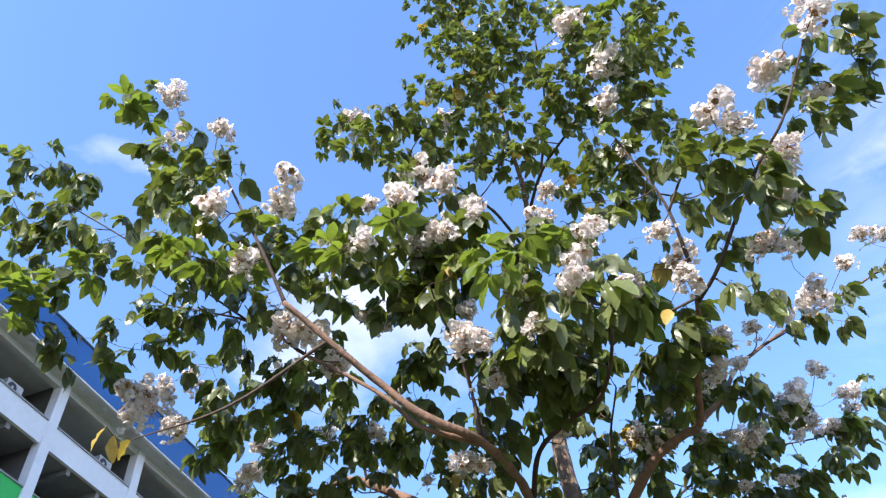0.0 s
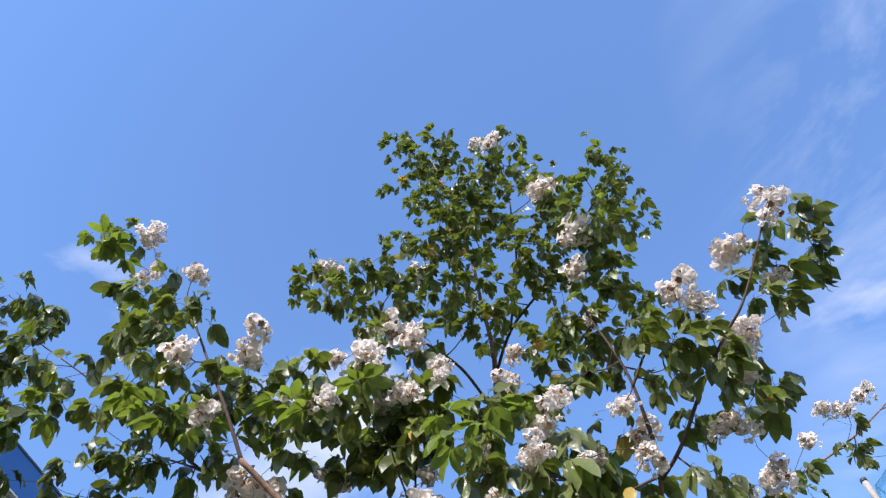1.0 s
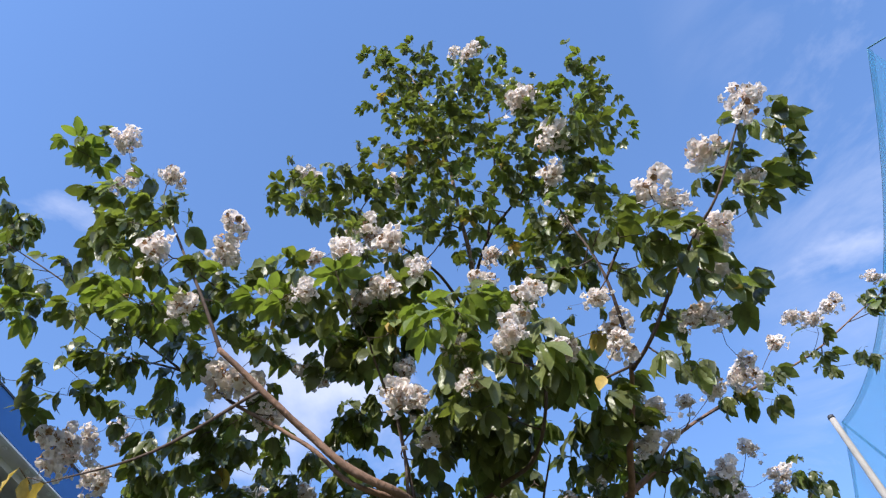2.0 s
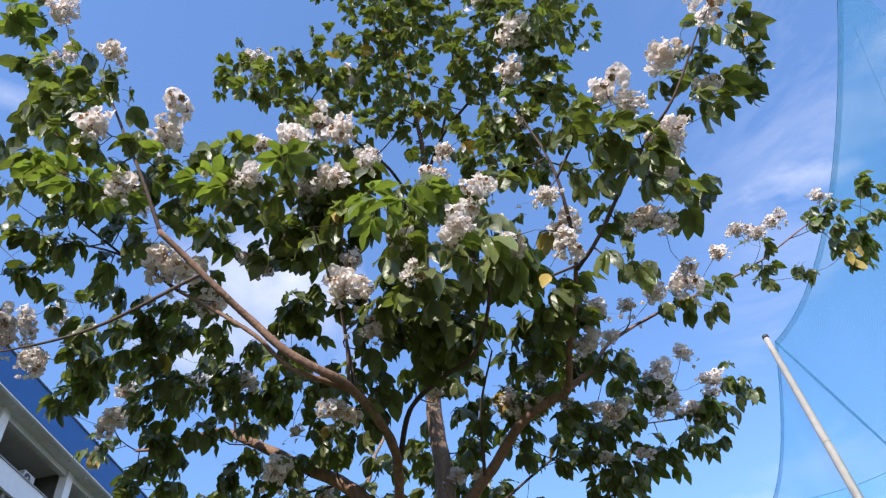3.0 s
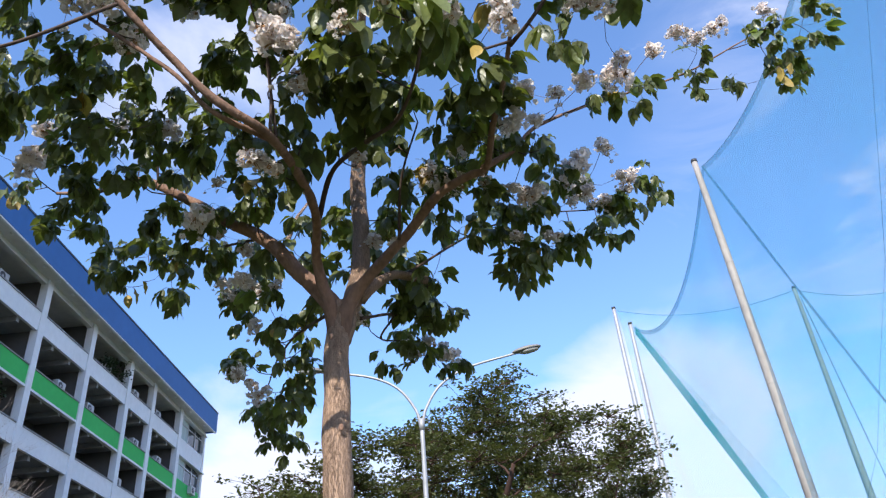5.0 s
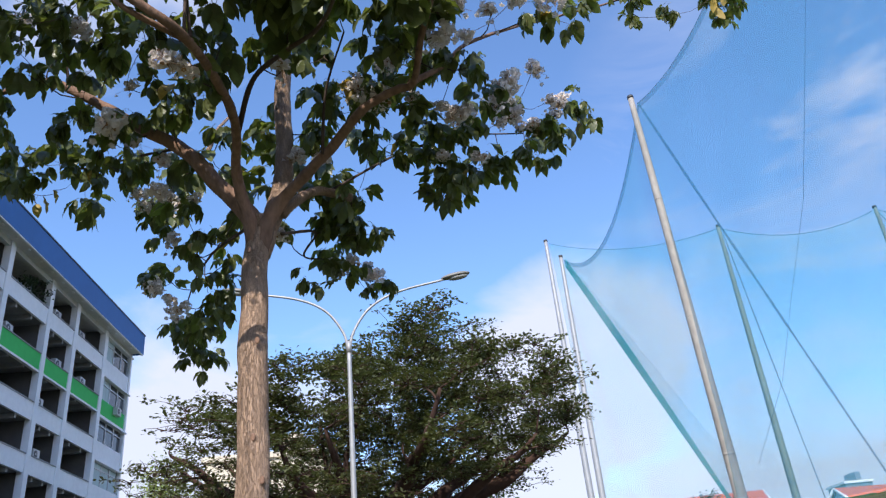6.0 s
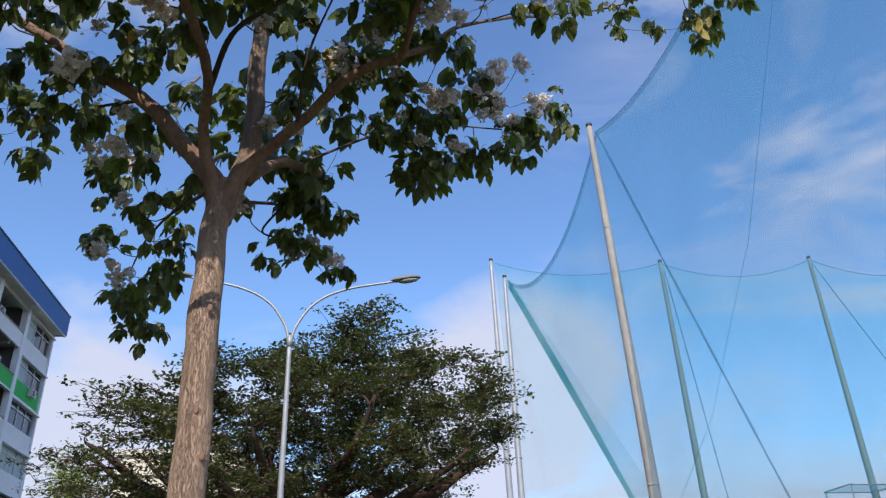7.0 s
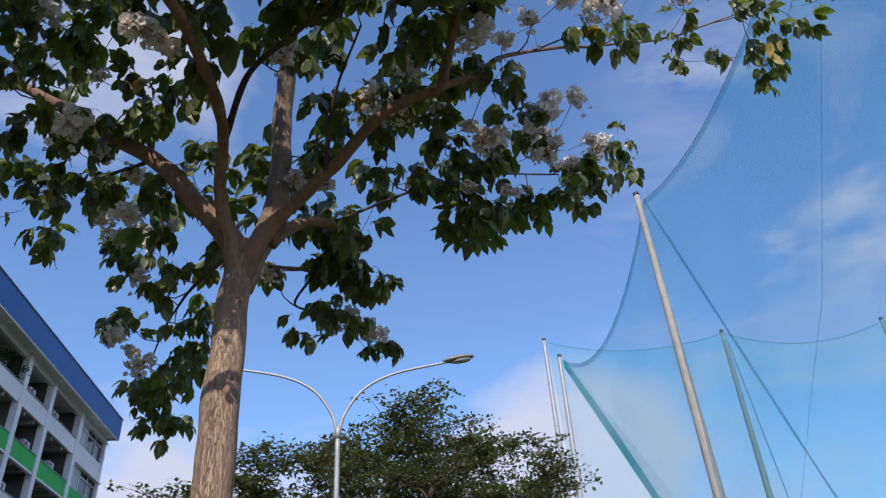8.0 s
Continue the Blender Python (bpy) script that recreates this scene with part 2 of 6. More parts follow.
CURTAIN = material("pale curtain", (0.45, 0.55, 0.55), 0.8, grain=0.15, scale=6, coarse=1, stretch=(1, 4, 0.3))
FRAME = material("aluminium frame", (0.55, 0.56, 0.57), 0.45, metal=0.4, grain=0.08)
GLASS = material("window glass", (0.03, 0.04, 0.045), 0.08, grain=0.1, gloss=0.45)
STEEL = material("galvanised steel", (0.40, 0.40, 0.41), 0.55, metal=0.35, grain=0.12, scale=6, coarse=1.5)
RAIL = material("dark grey railing paint", (0.15, 0.15, 0.16), 0.6, grain=0.15)
POLE = material("weathered steel pole", (0.36, 0.32, 0.28), 0.75, grain=0.28, scale=4, coarse=0.35, stretch=(1, 1, 0.5))
GREENPOLE = material("green painted pole", (0.16, 0.22, 0.20), 0.7, grain=0.2, scale=4, coarse=0.4)
LAMP_CASE = material("lamp casing", (0.22, 0.21, 0.19), 0.5, grain=0.1)
LENS = material("lamp bowl", (0.36, 0.36, 0.34), 0.25, grain=0.05)
NET = net_material("teal netting", (0.06, 0.52, 0.72), 0.33)
NET_FOLD = net_material("folded net edge", (0.10, 0.30, 0.46), 0.42)
NET_SKIRT = net_material("dark green net", (0.01, 0.17, 0.09), 0.95)
NET_FAR = net_material("pale teal netting", (0.10, 0.60, 0.74), 0.24)
NET_EDGE = net_material("gathered netting", (0.01, 0.44, 0.36), 0.70)
NET_INNER = net_material("loosely gathered netting", (0.01, 0.42, 0.40), 0.13)
ROPE = material("net rope", (0.10, 0.26, 0.36), 0.8, grain=0.15)
GRASS = material("mown grass", (0.062, 0.064, 0.023), 0.95, grain=0.7, scale=1.6, coarse=0.22, bump=0.5)
HEDGE = material("hedge leaf", (0.026, 0.046, 0.014), 0.6, grain=0.3, scale=6, coarse=1, spread=0.5, through_light=0.15)
ASPHALT = material("asphalt", (0.05, 0.05, 0.052), 0.9, grain=0.2, scale=30, coarse=0.5)
CONCRETE = material("concrete", (0.38, 0.37, 0.35), 0.9, grain=0.18, scale=4, coarse=0.5)
ROOF_TILE = material("orange roof tile", (0.56, 0.105, 0.028), 0.8, grain=0.18, scale=3, coarse=0.4, spread=0.15)
PINK = material("pink render", (0.52, 0.29, 0.26), 0.9, grain=0.1, scale=0.8, coarse=0.1)
CREAM = material("cream render", (0.64, 0.56, 0.44), 0.9, grain=0.1, scale=0.8, coarse=0.1)
FAR_GLASS = material("far window", (0.16, 0.18, 0.21), 0.3, grain=0.2, spread=0.3)
BUS_WHITE = material("white coach paint", (0.55, 0.55, 0.54), 0.35, grain=0.04)
BUS_GREEN = material("dark green coach paint", (0.05, 0.13, 0.07), 0.35, grain=0.06)
BUS_YELLOW = material("yellow coach roof", (0.62, 0.40, 0.05), 0.5, grain=0.08)
TYRE = material("tyre", (0.02, 0.02, 0.02), 0.8, grain=0.1)
RED = material("red lamp", (0.45, 0.06, 0.03), 0.4, grain=0.05)


# ---- mesh helpers ----
def mesh_object(name, verts, faces, mat, parent=None, label="", smooth=False):
    me = bpy.data.meshes.new(name)
    me.from_pydata([tuple(v) for v in verts], [], [tuple(f) for f in faces])
    me.materials.append(mat)
    if smooth:
        me.polygons.foreach_set("use_smooth", [True] * len(me.polygons))
    ob = new(name, me)
    if parent:
        ob.parent = parent
    if label:
        ob["label"] = label
    return ob


def part(name, bm, mat, parent=None, label="", smooth=False):
    me = bpy.data.meshes.new(name)
    bm.to_mesh(me)
    bm.free()
    me.materials.append(mat)
    if smooth:
        me.polygons.foreach_set("use_smooth", [True] * len(me.polygons))
    ob = new(name, me)
    if parent:
        ob.parent = parent
    if label:
        ob["label"] = label
    return ob


def box_bm(size, at=(0, 0, 0), bevel=0.0, turn=None):
    bm = bmesh.new()
    bmesh.ops.create_cube(bm, size=1.0)
    bmesh.ops.scale(bm, vec=size, verts=bm.verts)
    if bevel:
        bmesh.ops.bevel(bm, geom=bm.edges[:], offset=bevel, segments=2, affect="EDGES", profile=0.5)
    if turn:
        bmesh.ops.transform(bm, matrix=turn, verts=bm.verts)
    bmesh.ops.translate(bm, vec=at, verts=bm.verts)
    return bm


def box(name, lo, hi, mat, parent=None, label="", bevel=0.0):
    size = [hi[i] - lo[i] for i in range(3)]
    at = [(hi[i] + lo[i]) / 2 for i in range(3)]
    return part(name, box_bm(size, at, bevel), mat, parent, label)


def smooth_line(points, step):
    """Points along a Catmull-Rom curve through the given ones (with radius as fourth value)."""
    p = [np.array(q, float) for q in points]
    p = [2 * p[0] - p[1]] + p + [2 * p[-1] - p[-2]]
    out = []
    for a, b, c, d in zip(p, p[1:], p[2:], p[3:]):
        n = max(2, int(np.linalg.norm((c - b)[:3]) / step))
        for k in range(n):
            t = k / n
            out.append(0.5 * (2 * b + (c - a) * t + (2 * a - 5 * b + 4 * c - d) * t * t + (3 * b - a - 3 * c + d) * t ** 3))
    out.append(p[-2])
    return out


def tube_data(line, sides=8, wobble=0.0, seed=0, first=0):
    """Verts and faces of a round tapered tube along (x, y, z, radius) points."""
    verts, faces = [], []
    side = None
    for k, q in enumerate(line):
        a, b = line[max(k - 1, 0)], line[min(k + 1, len(line) - 1)]
        d = (b - a)[:3]
        d = d / (np.linalg.norm(d) + 1e-9)
        if side is None:
            side = np.cross(d, (0.31, 0.87, 0.37))
        side = side - d * (side @ d)
        side = side / (np.linalg.norm(side) + 1e-9)
        other = np.cross(d, side)
        for j in range(sides):
            t = 2 * math.pi * j / sides
            r = q[3]
            if wobble:
                r *= 1 + wobble * noise.noise((q[0] * 6 + math.cos(t) * 1.3, q[1] * 6 + math.sin(t) * 1.3 + seed, q[2] * 5))
            verts.append(q[:3] + r * (math.cos(t) * side + math.sin(t) * other))
    for k in range(len(line) - 1):
        for j in range(sides):
            i, i2 = first + k * sides + j, first + k * sides + (j + 1) % sides
            faces.append((i, i2, i2 + sides, i + sides))
    faces.append(tuple(first + j for j in reversed(range(sides))))
    faces.append(tuple(first + (len(line) - 1) * sides + j for j in range(sides)))
    return verts, faces


def tube(name, points, mat, parent=None, sides=8, step=0.1, wobble=0.0, label=""):
    v, f = tube_data(smooth_line(points, step), sides, wobble)
    return mesh_object(name, v, f, mat, parent, label, smooth=True)


def empty(name, at=(0, 0, 0), **tags):
    ob = new(name)
    ob.location = at
    return tagged(ob, **tags)


def smoothstep(a, b, x):
    t = min(max((x - a) / (b - a), 0.0), 1.0)
    return t * t * (3 - 2 * t)


# ---- ground ----
def ground_height(x, y):
    rise = 1.1 * smoothstep(14, 33, y)
    mound = smoothstep(14.9, 17.4, x) * smoothstep(26, 44, y + 0.1 * (x - 20)) * (4.2 + 0.155 * max(-5, min(x - 20, 26)))
    mound *= 1 - smoothstep(62, 85, y)
    return rise + mound + 0.12 * noise.noise((x * 0.12, y * 0.12, 0))


def build_ground():
    xs = [-2500, -900, -300, -120, -60] + [-40 + 2 * k for k in range(56)] + [90, 150, 400, 1200, 2500]
    ys = [-2500, -900, -300, -100, -40] + [-20 + 2 * k for k in range(58)] + [120, 200, 500, 1200, 3000]
    verts = [(x, y, ground_height(x, y) if abs(x) < 95 and -30 < y < 110 else (1.1 if y > 33 else 0.0)) for y in ys for x in xs]
    w = len(xs)
    faces = [(j * w + i, j * w + i + 1, (j + 1) * w + i + 1, (j + 1) * w + i) for j in range(len(ys) - 1) for i in range(w - 1)]
    ob = mesh_object("ground", verts, faces, GRASS, smooth=True)
    tagged(ob, "mown dry-green grass rising to a mound", "ground", kind="structure")
    road = []
    for k in range(40):
        x = -60 + 3 * k
        road += [(x, 30.5), (x, 48.5)]
    rv = [(x, y, 1.2) for x, y in road]
    rf = [(2 * k, 2 * k + 2, 2 * k + 3, 2 * k + 1) for k in range(24)]
    tagged(mesh_object("road", rv, rf, ASPHALT), "dark asphalt road behind the trees", "road", kind="structure")


build_ground()

# ---- flowering tree ----
def leaflet_data(length, width, droop, fold, wave, rng):
    """One elliptic leaflet along +y from the origin: narrow at its base, drawn out to a tip, folded along its midrib, wavy and drooping."""
    rows = 7
    verts, faces = [], []
    y, z = 0.0, 0.0
    pitch = 0.12
    lean = rng.uniform(-0.10, 0.10)
    for k in range(rows + 1):
        t = k / rows
        w = 0.5 * width * max(0.03, math.sin(math.pi * min(t * 1.01, 1.0) ** 0.92) ** 0.78) * rng.uniform(0.94, 1.06)
        lift = fold * w
        ripple = wave * w * math.sin(2.3 * k + 1.0)
        x = lean * length * t * t
        verts += [(x - w, y, z + lift + ripple), (x, y, z), (x + w, y, z + lift - ripple)]
        y += length / rows * math.cos(pitch)
        z += length / rows * math.sin(pitch)
        pitch -= droop / rows
    for k in range(rows):
        a = 3 * k
        faces += [(a, a + 1, a + 4, a + 3), (a + 1, a + 2, a + 5, a + 4)]
    return verts, faces


def palmate_leaf(seed, hang, leaflets=5):
    """A palmate leaf: a petiole and stalked leaflets that spread from its end; hang: how far they hang down, in radians."""
    rng = random.Random(seed)
    verts, faces = [], []

    def join(v, f, m):
        base = len(verts)
        verts.extend([tuple(m @ Vector(p)) for p in v])
        faces.extend([tuple(base + i for i in q) for q in f])

    stalk = 0.05 + 0.06 * rng.random()
    pv, pf = tube_data([np.array((0, 0, 0, 0.004)), np.array((0, stalk * 0.55, 0.02, 0.003)), np.array((0, stalk, 0.0, 0.003))], 4)
    join(pv, pf, Matrix.Identity(4))
    mid = (leaflets - 1) / 2
    for k in range(leaflets):
        a = (k - mid) * (0.52 + 0.2 * rng.random()) + rng.uniform(-0.12, 0.12)
        big = 1 - 0.17 * abs(k - mid)
        length = (0.29 + 0.10 * rng.random()) * big
        v, f = leaflet_data(length, length * (0.40 + 0.10 * rng.random()), 0.35 + 0.6 * rng.random(), 0.10 + 0.28 * rng.random(), 0.10 + 0.16 * rng.random(), rng)
        down = min(1.5, hang * rng.uniform(0.7, 1.2))
        m = Matrix.Translation((0, stalk, 0)) @ Matrix.Rotation(-a, 4, "Z") @ Matrix.Rotation(-down, 4, "X") @ Matrix.Rotation(0.45 * rng.uniform(-1, 1), 4, "Y")
        petiolule = 0.018 + 0.02 * rng.random()
        sv, sf = tube_data([np.array((0, 0, 0, 0.0028)), np.array((0, petiolule, 0.0, 0.0022))], 4)
        join(sv, sf, m)
        join(v, f, m @ Matrix.Translation((0, petiolule, 0)))
    return verts, faces


def blossom_data(rng, size):
    """One trumpet blossom along +z with five broad, ruffled and partly folded lobes."""
    verts, faces = [], []
    rings = ((0.10, 0.0), (0.20, 0.34), (0.44, 0.62), (0.80, 0.80), (1.06, 0.80))
    flop = [rng.uniform(-0.22, 0.20) for _ in range(5)]
    for i, (r, h) in enumerate(rings):
        for j in range(15):
            t = 2 * math.pi * j / 15
            lobe, hz = 1.0, h
            if i >= 3:
                lobe = (0.80, 1.06, 1.0)[j % 3] if i == 4 else (0.90, 1.0, 1.0)[j % 3]
                hz = h + flop[j // 3] * (0.5 if i == 3 else 1.3) + rng.uniform(-0.07, 0.07)
            verts.append((size * r * 0.64 * lobe * math.cos(t), size * r * 0.64 * lobe * math.sin(t), size * hz))
    n = 15
    for k in range(len(rings) - 1):
        for j in range(n):
            faces.append((k * n + j, k * n + (j + 1) % n, (k + 1) * n + (j + 1) % n, (k + 1) * n + j))
    return verts, faces


def bloom_mesh(seed):
    """A crowded head of trumpet blossoms on short stalks, with a few dried ones among them."""
    rng = random.Random(900 + seed)
    verts, faces, mats = [], [], []
    lumps = [Vector((rng.gauss(0, 0.065), rng.gauss(0, 0.065), rng.gauss(0.01, 0.05))) for _ in range(4)]
    for k in range(48):
        up = Vector((rng.gauss(0, 1), rng.gauss(0, 1), rng.gauss(0.25, 0.9))).normalized()
        dry = rng.random() < 0.20
        v, f = blossom_data(rng, (0.056 + 0.026 * rng.random()) * (0.6 if dry else 1.0))
        at = lumps[k % 4] + up * (0.01 + 0.055 * rng.random())
        aim = (up + Vector((rng.gauss(0, 0.7), rng.gauss(0, 0.7), rng.gauss(-0.15, 0.7)))).normalized()
        m = Matrix.Translation(at) @ aim.to_track_quat("Z", "Y").to_matrix().to_4x4()
        base = len(verts)
        verts.extend([tuple(m @ Vector(p)) for p in v])
        faces.extend([tuple(base + i for i in q) for q in f])
        mats.extend([1 if dry else 0] * len(f))
        if k % 5 == 0:
            base = len(verts)
            sv, sf = tube_data([np.array((0, 0, -0.10, 0.003)), np.array((*(at * 0.5), 0.0025)), np.array((*at, 0.002))], 4, first=base)
            verts.extend([tuple(p) for p in sv])
            faces.extend(sf)
            mats.extend([1] * len(sf))
    for k in range(3):  # a few blossoms that hang loose below the head
        at = Vector((rng.gauss(0, 0.09), rng.gauss(0, 0.09), rng.uniform(-0.20, -0.10)))
        v, f = blossom_data(rng, 0.055)
        m = Matrix.Translation(at) @ Vector((rng.gauss(0, 0.5), rng.gauss(0, 0.5), -1)).to_track_quat("Z", "Y").to_matrix().to_4x4()
        base = len(verts)
        verts.extend([tuple(m @ Vector(p)) for p in v])
        faces.extend([tuple(base + i for i in q) for q in f])
        mats.extend([0] * len(f))
        base = len(verts)
        sv, sf = tube_data([np.array((0, 0, -0.03, 0.003)), np.array((*at, 0.002))], 4, first=base)
        verts.extend([tuple(p) for p in sv])
        faces.extend(sf)
        mats.extend([1] * len(sf))
    me = bpy.data.meshes.new("blossom")
    me.from_pydata(verts, [], faces)
    me.materials.append(PETAL)
    me.materials.append(DRIED)
    me.polygons.foreach_set("material_index", mats)
    me.polygons.foreach_set("use_smooth", [True] * len(faces))
    return me


TOP_LEAVES = [
    (0.22, 2.34, 11.95), (0.65, 2.20, 11.54), (0.35, 2.36, 11.10), (0.79, 2.41, 11.08), (1.25, 2.33, 11.02), (1.56, 2.34, 11.11), (1.71, 2.55, 10.93),
    (1.26, 2.22, 10.23), (0.43, 2.52, 10.71), (0.93, 2.40, 10.18), (1.39, 2.31, 9.87), (1.74, 2.45, 9.77), (2.01, 2.19, 9.26), (2.48, 2.23, 9.73),
    (2.60, 2.37, 9.52), (2.34, 2.58, 9.66), (1.85, 2.21, 8.83), (2.07, 2.06, 8.38), (2.32, 2.52, 8.80), (0.53, 2.51, 9.91), (0.98, 2.54, 9.71),
    (0.06, 2.69, 10.07), (0.60, 2.67, 9.61), (-0.04, 2.31, 9.15), (0.24, 2.71, 9.50), (1.11, 2.68, 9.48), (1.50, 2.45, 9.14), (1.34, 2.65, 8.85),
    (1.66, 2.46, 8.71), (1.97, 2.42, 8.49), (2.15, 2.54, 8.37),
]
UPPER_LEAVES = [
    (-0.84, 2.23, 9.10), (-1.11, 2.39, 9.23), (-0.55, 2.20, 8.70), (-0.65, 2.21, 8.36), (-0.34, 2.29, 8.93), (-0.32, 2.59, 8.93), (-0.04, 2.50, 8.78),
    (0.02, 2.93, 8.90), (0.47, 2.63, 8.71), (0.69, 2.86, 8.51), (0.98, 2.92, 8.97), (0.91, 2.88, 8.34), (-0.28, 2.20, 7.74), (-0.12, 2.56, 8.29),
    (0.31, 2.98, 8.74), (0.59, 3.01, 8.45), (1.48, 2.77, 8.73), (1.66, 3.04, 8.71), (1.93, 2.82, 8.38), (2.12, 2.72, 7.95), (2.28, 2.92, 8.06),
    (1.64, 2.67, 7.74), (1.81, 2.83, 7.69), (1.49, 2.94, 7.80), (1.29, 2.87, 7.79),
]
SPIRE_LEAVES = [
    (-3.01, 1.46, 9.56), (-3.03, 1.72, 10.04), (-2.77, 1.72, 8.88), (-2.41, 1.72, 8.61), (-1.79, 1.59, 8.06), (-2.40, 1.91, 9.18), (-2.21, 1.71, 8.14),
    (-1.88, 1.90, 8.32), (-2.62, 1.88, 8.43), (-4.09, 1.64, 9.28), (-4.23, 2.09, 9.61), (-3.72, 2.07, 9.25), (-4.30, 1.95, 9.16), (-3.73, 1.96, 8.45),
    (-3.70, 2.17, 8.87), (-4.34, 2.15, 8.82), (3.37, 2.56, 7.86), (3.67, 2.39, 7.83), (3.92, 2.42, 8.04), (3.49, 2.74, 7.79), (4.00, 3.01, 8.13),
    (3.00, 2.44, 7.41), (3.28, 2.82, 7.55), (3.38, 2.66, 7.20), (4.12, 3.13, 8.05), (2.32, 2.68, 7.37), (2.61, 2.85, 7.54), (2.74, 2.61, 7.03),
    (2.06, 2.37, 6.87), (2.25, 2.95, 7.10), (2.34, 2.35, 6.59), (2.64, 2.63, 6.65),
]
LEFT_LEAVES = [
    (-2.41, 1.93, 7.52), (-2.12, 1.99, 7.26), (-2.55, 2.37, 7.27), (-1.92, 1.94, 7.53), (-1.52, 1.83, 7.31), (-2.15, 2.42, 7.44), (-2.55, 2.77, 7.42),
    (-2.96, 3.07, 7.64), (-1.83, 2.49, 7.43), (-2.03, 2.74, 7.31), (-1.64, 2.41, 7.50), (-1.21, 2.29, 7.37), (-0.98, 2.30, 7.56), (-0.83, 2.30, 7.59),
    (-1.48, 2.74, 7.55), (-1.11, 2.56, 7.29), (-0.80, 2.59, 7.15), (-0.65, 2.73, 7.12), (-0.37, 2.39, 7.07), (-0.54, 2.20, 7.03), (-1.59, 2.68, 7.11),
    (-1.18, 2.72, 6.96), (-1.06, 3.12, 7.22), (-0.69, 3.04, 6.96), (-0.66, 3.14, 6.76), (-1.41, 3.25, 7.81),
]
MID_LEAVES = [
    (-0.29, 2.39, 7.36), (-0.19, 2.68, 7.49), (-0.08, 2.72, 7.17), (0.12, 2.55, 6.74), (0.12, 2.89, 8.13), (0.30, 2.62, 7.24), (0.46, 2.29, 6.39),
    (0.66, 2.68, 6.81), (0.87, 2.94, 7.11), (0.26, 2.72, 6.61), (-0.22, 2.87, 6.78), (-0.16, 3.17, 7.02), (-0.32, 2.83, 7.14), (0.56, 2.58, 6.09),
    (0.71, 2.78, 6.48), (0.89, 2.64, 6.07), (1.17, 2.54, 5.76), (0.61, 2.61, 5.68), (0.79, 2.86, 5.88), (0.97, 3.34, 6.31), (1.27, 3.14, 6.17),
    (1.26, 2.75, 6.35), (1.41, 3.13, 6.46), (0.66, 3.38, 6.03), (0.87, 3.71, 6.35), (0.44, 3.50, 6.13), (1.04, 4.06, 6.48), (1.42, 3.31, 6.03),
    (1.21, 4.26, 6.39), (1.33, 4.20, 6.05), (0.67, 3.88, 6.20), (1.53, 3.95, 6.19), (1.64, 3.57, 6.08),
]
RIGHT_LEAVES = [
    (1.68, 3.24, 6.72), (1.90, 3.68, 6.47), (2.16, 2.79, 5.81), (2.25, 3.00, 5.82), (2.50, 3.38, 6.65), (2.28, 3.11, 6.54), (2.63, 2.70, 6.30),
    (2.94, 3.10, 6.55), (3.17, 3.22, 6.78), (2.54, 2.77, 6.64), (2.29, 2.44, 6.72), (2.33, 2.62, 7.31), (2.49, 2.98, 7.18), (2.00, 2.66, 6.90),
    (2.06, 2.73, 6.73), (2.86, 3.73, 7.02), (1.56, 2.77, 7.54), (1.55, 2.77, 7.12), (1.38, 2.74, 6.97),
]
BOUGH_LEAVES = [
    (2.84, 4.74, 6.86), (3.13, 4.75, 6.88), (3.53, 5.22, 7.48), (3.77, 5.26, 7.45), (4.33, 5.87, 8.10), (4.60, 5.91, 8.47), (4.88, 5.95, 8.44),
    (4.94, 6.17, 8.14), (3.96, 5.59, 7.36), (3.29, 4.65, 6.67), (6.02, 6.59, 9.52), (6.25, 6.13, 9.38), (6.38, 6.08, 9.04), (5.94, 6.91, 9.18),
    (6.62, 7.54, 9.54), (6.46, 7.68, 9.48),
]
LOWER_RIGHT_LEAVES = [
    (1.89, 4.66, 6.42), (2.16, 4.56, 6.14), (2.13, 5.40, 6.36), (2.41, 5.22, 6.31), (3.04, 5.93, 6.78), (3.09, 6.09, 6.49), (3.41, 6.49, 6.62),
    (3.53, 6.06, 6.69), (2.74, 6.13, 6.37), (2.77, 5.75, 5.89), (2.39, 5.45, 5.78), (2.24, 5.57, 6.10), (1.94, 5.48, 6.03), (1.94, 5.67, 5.81),
    (2.05, 5.58, 5.54), (1.83, 5.76, 5.56), (1.73, 5.48, 6.15), (1.45, 5.50, 5.87), (1.30, 6.52, 6.24), (1.21, 5.51, 6.20), (2.53, 5.91, 5.84),
    (1.61, 4.72, 5.85), (0.93, 5.96, 6.34), (1.13, 5.17, 6.20), (0.84, 5.22, 6.23), (0.70, 4.96, 6.22), (1.32, 4.68, 6.02), (0.60, 5.48, 6.04),
]
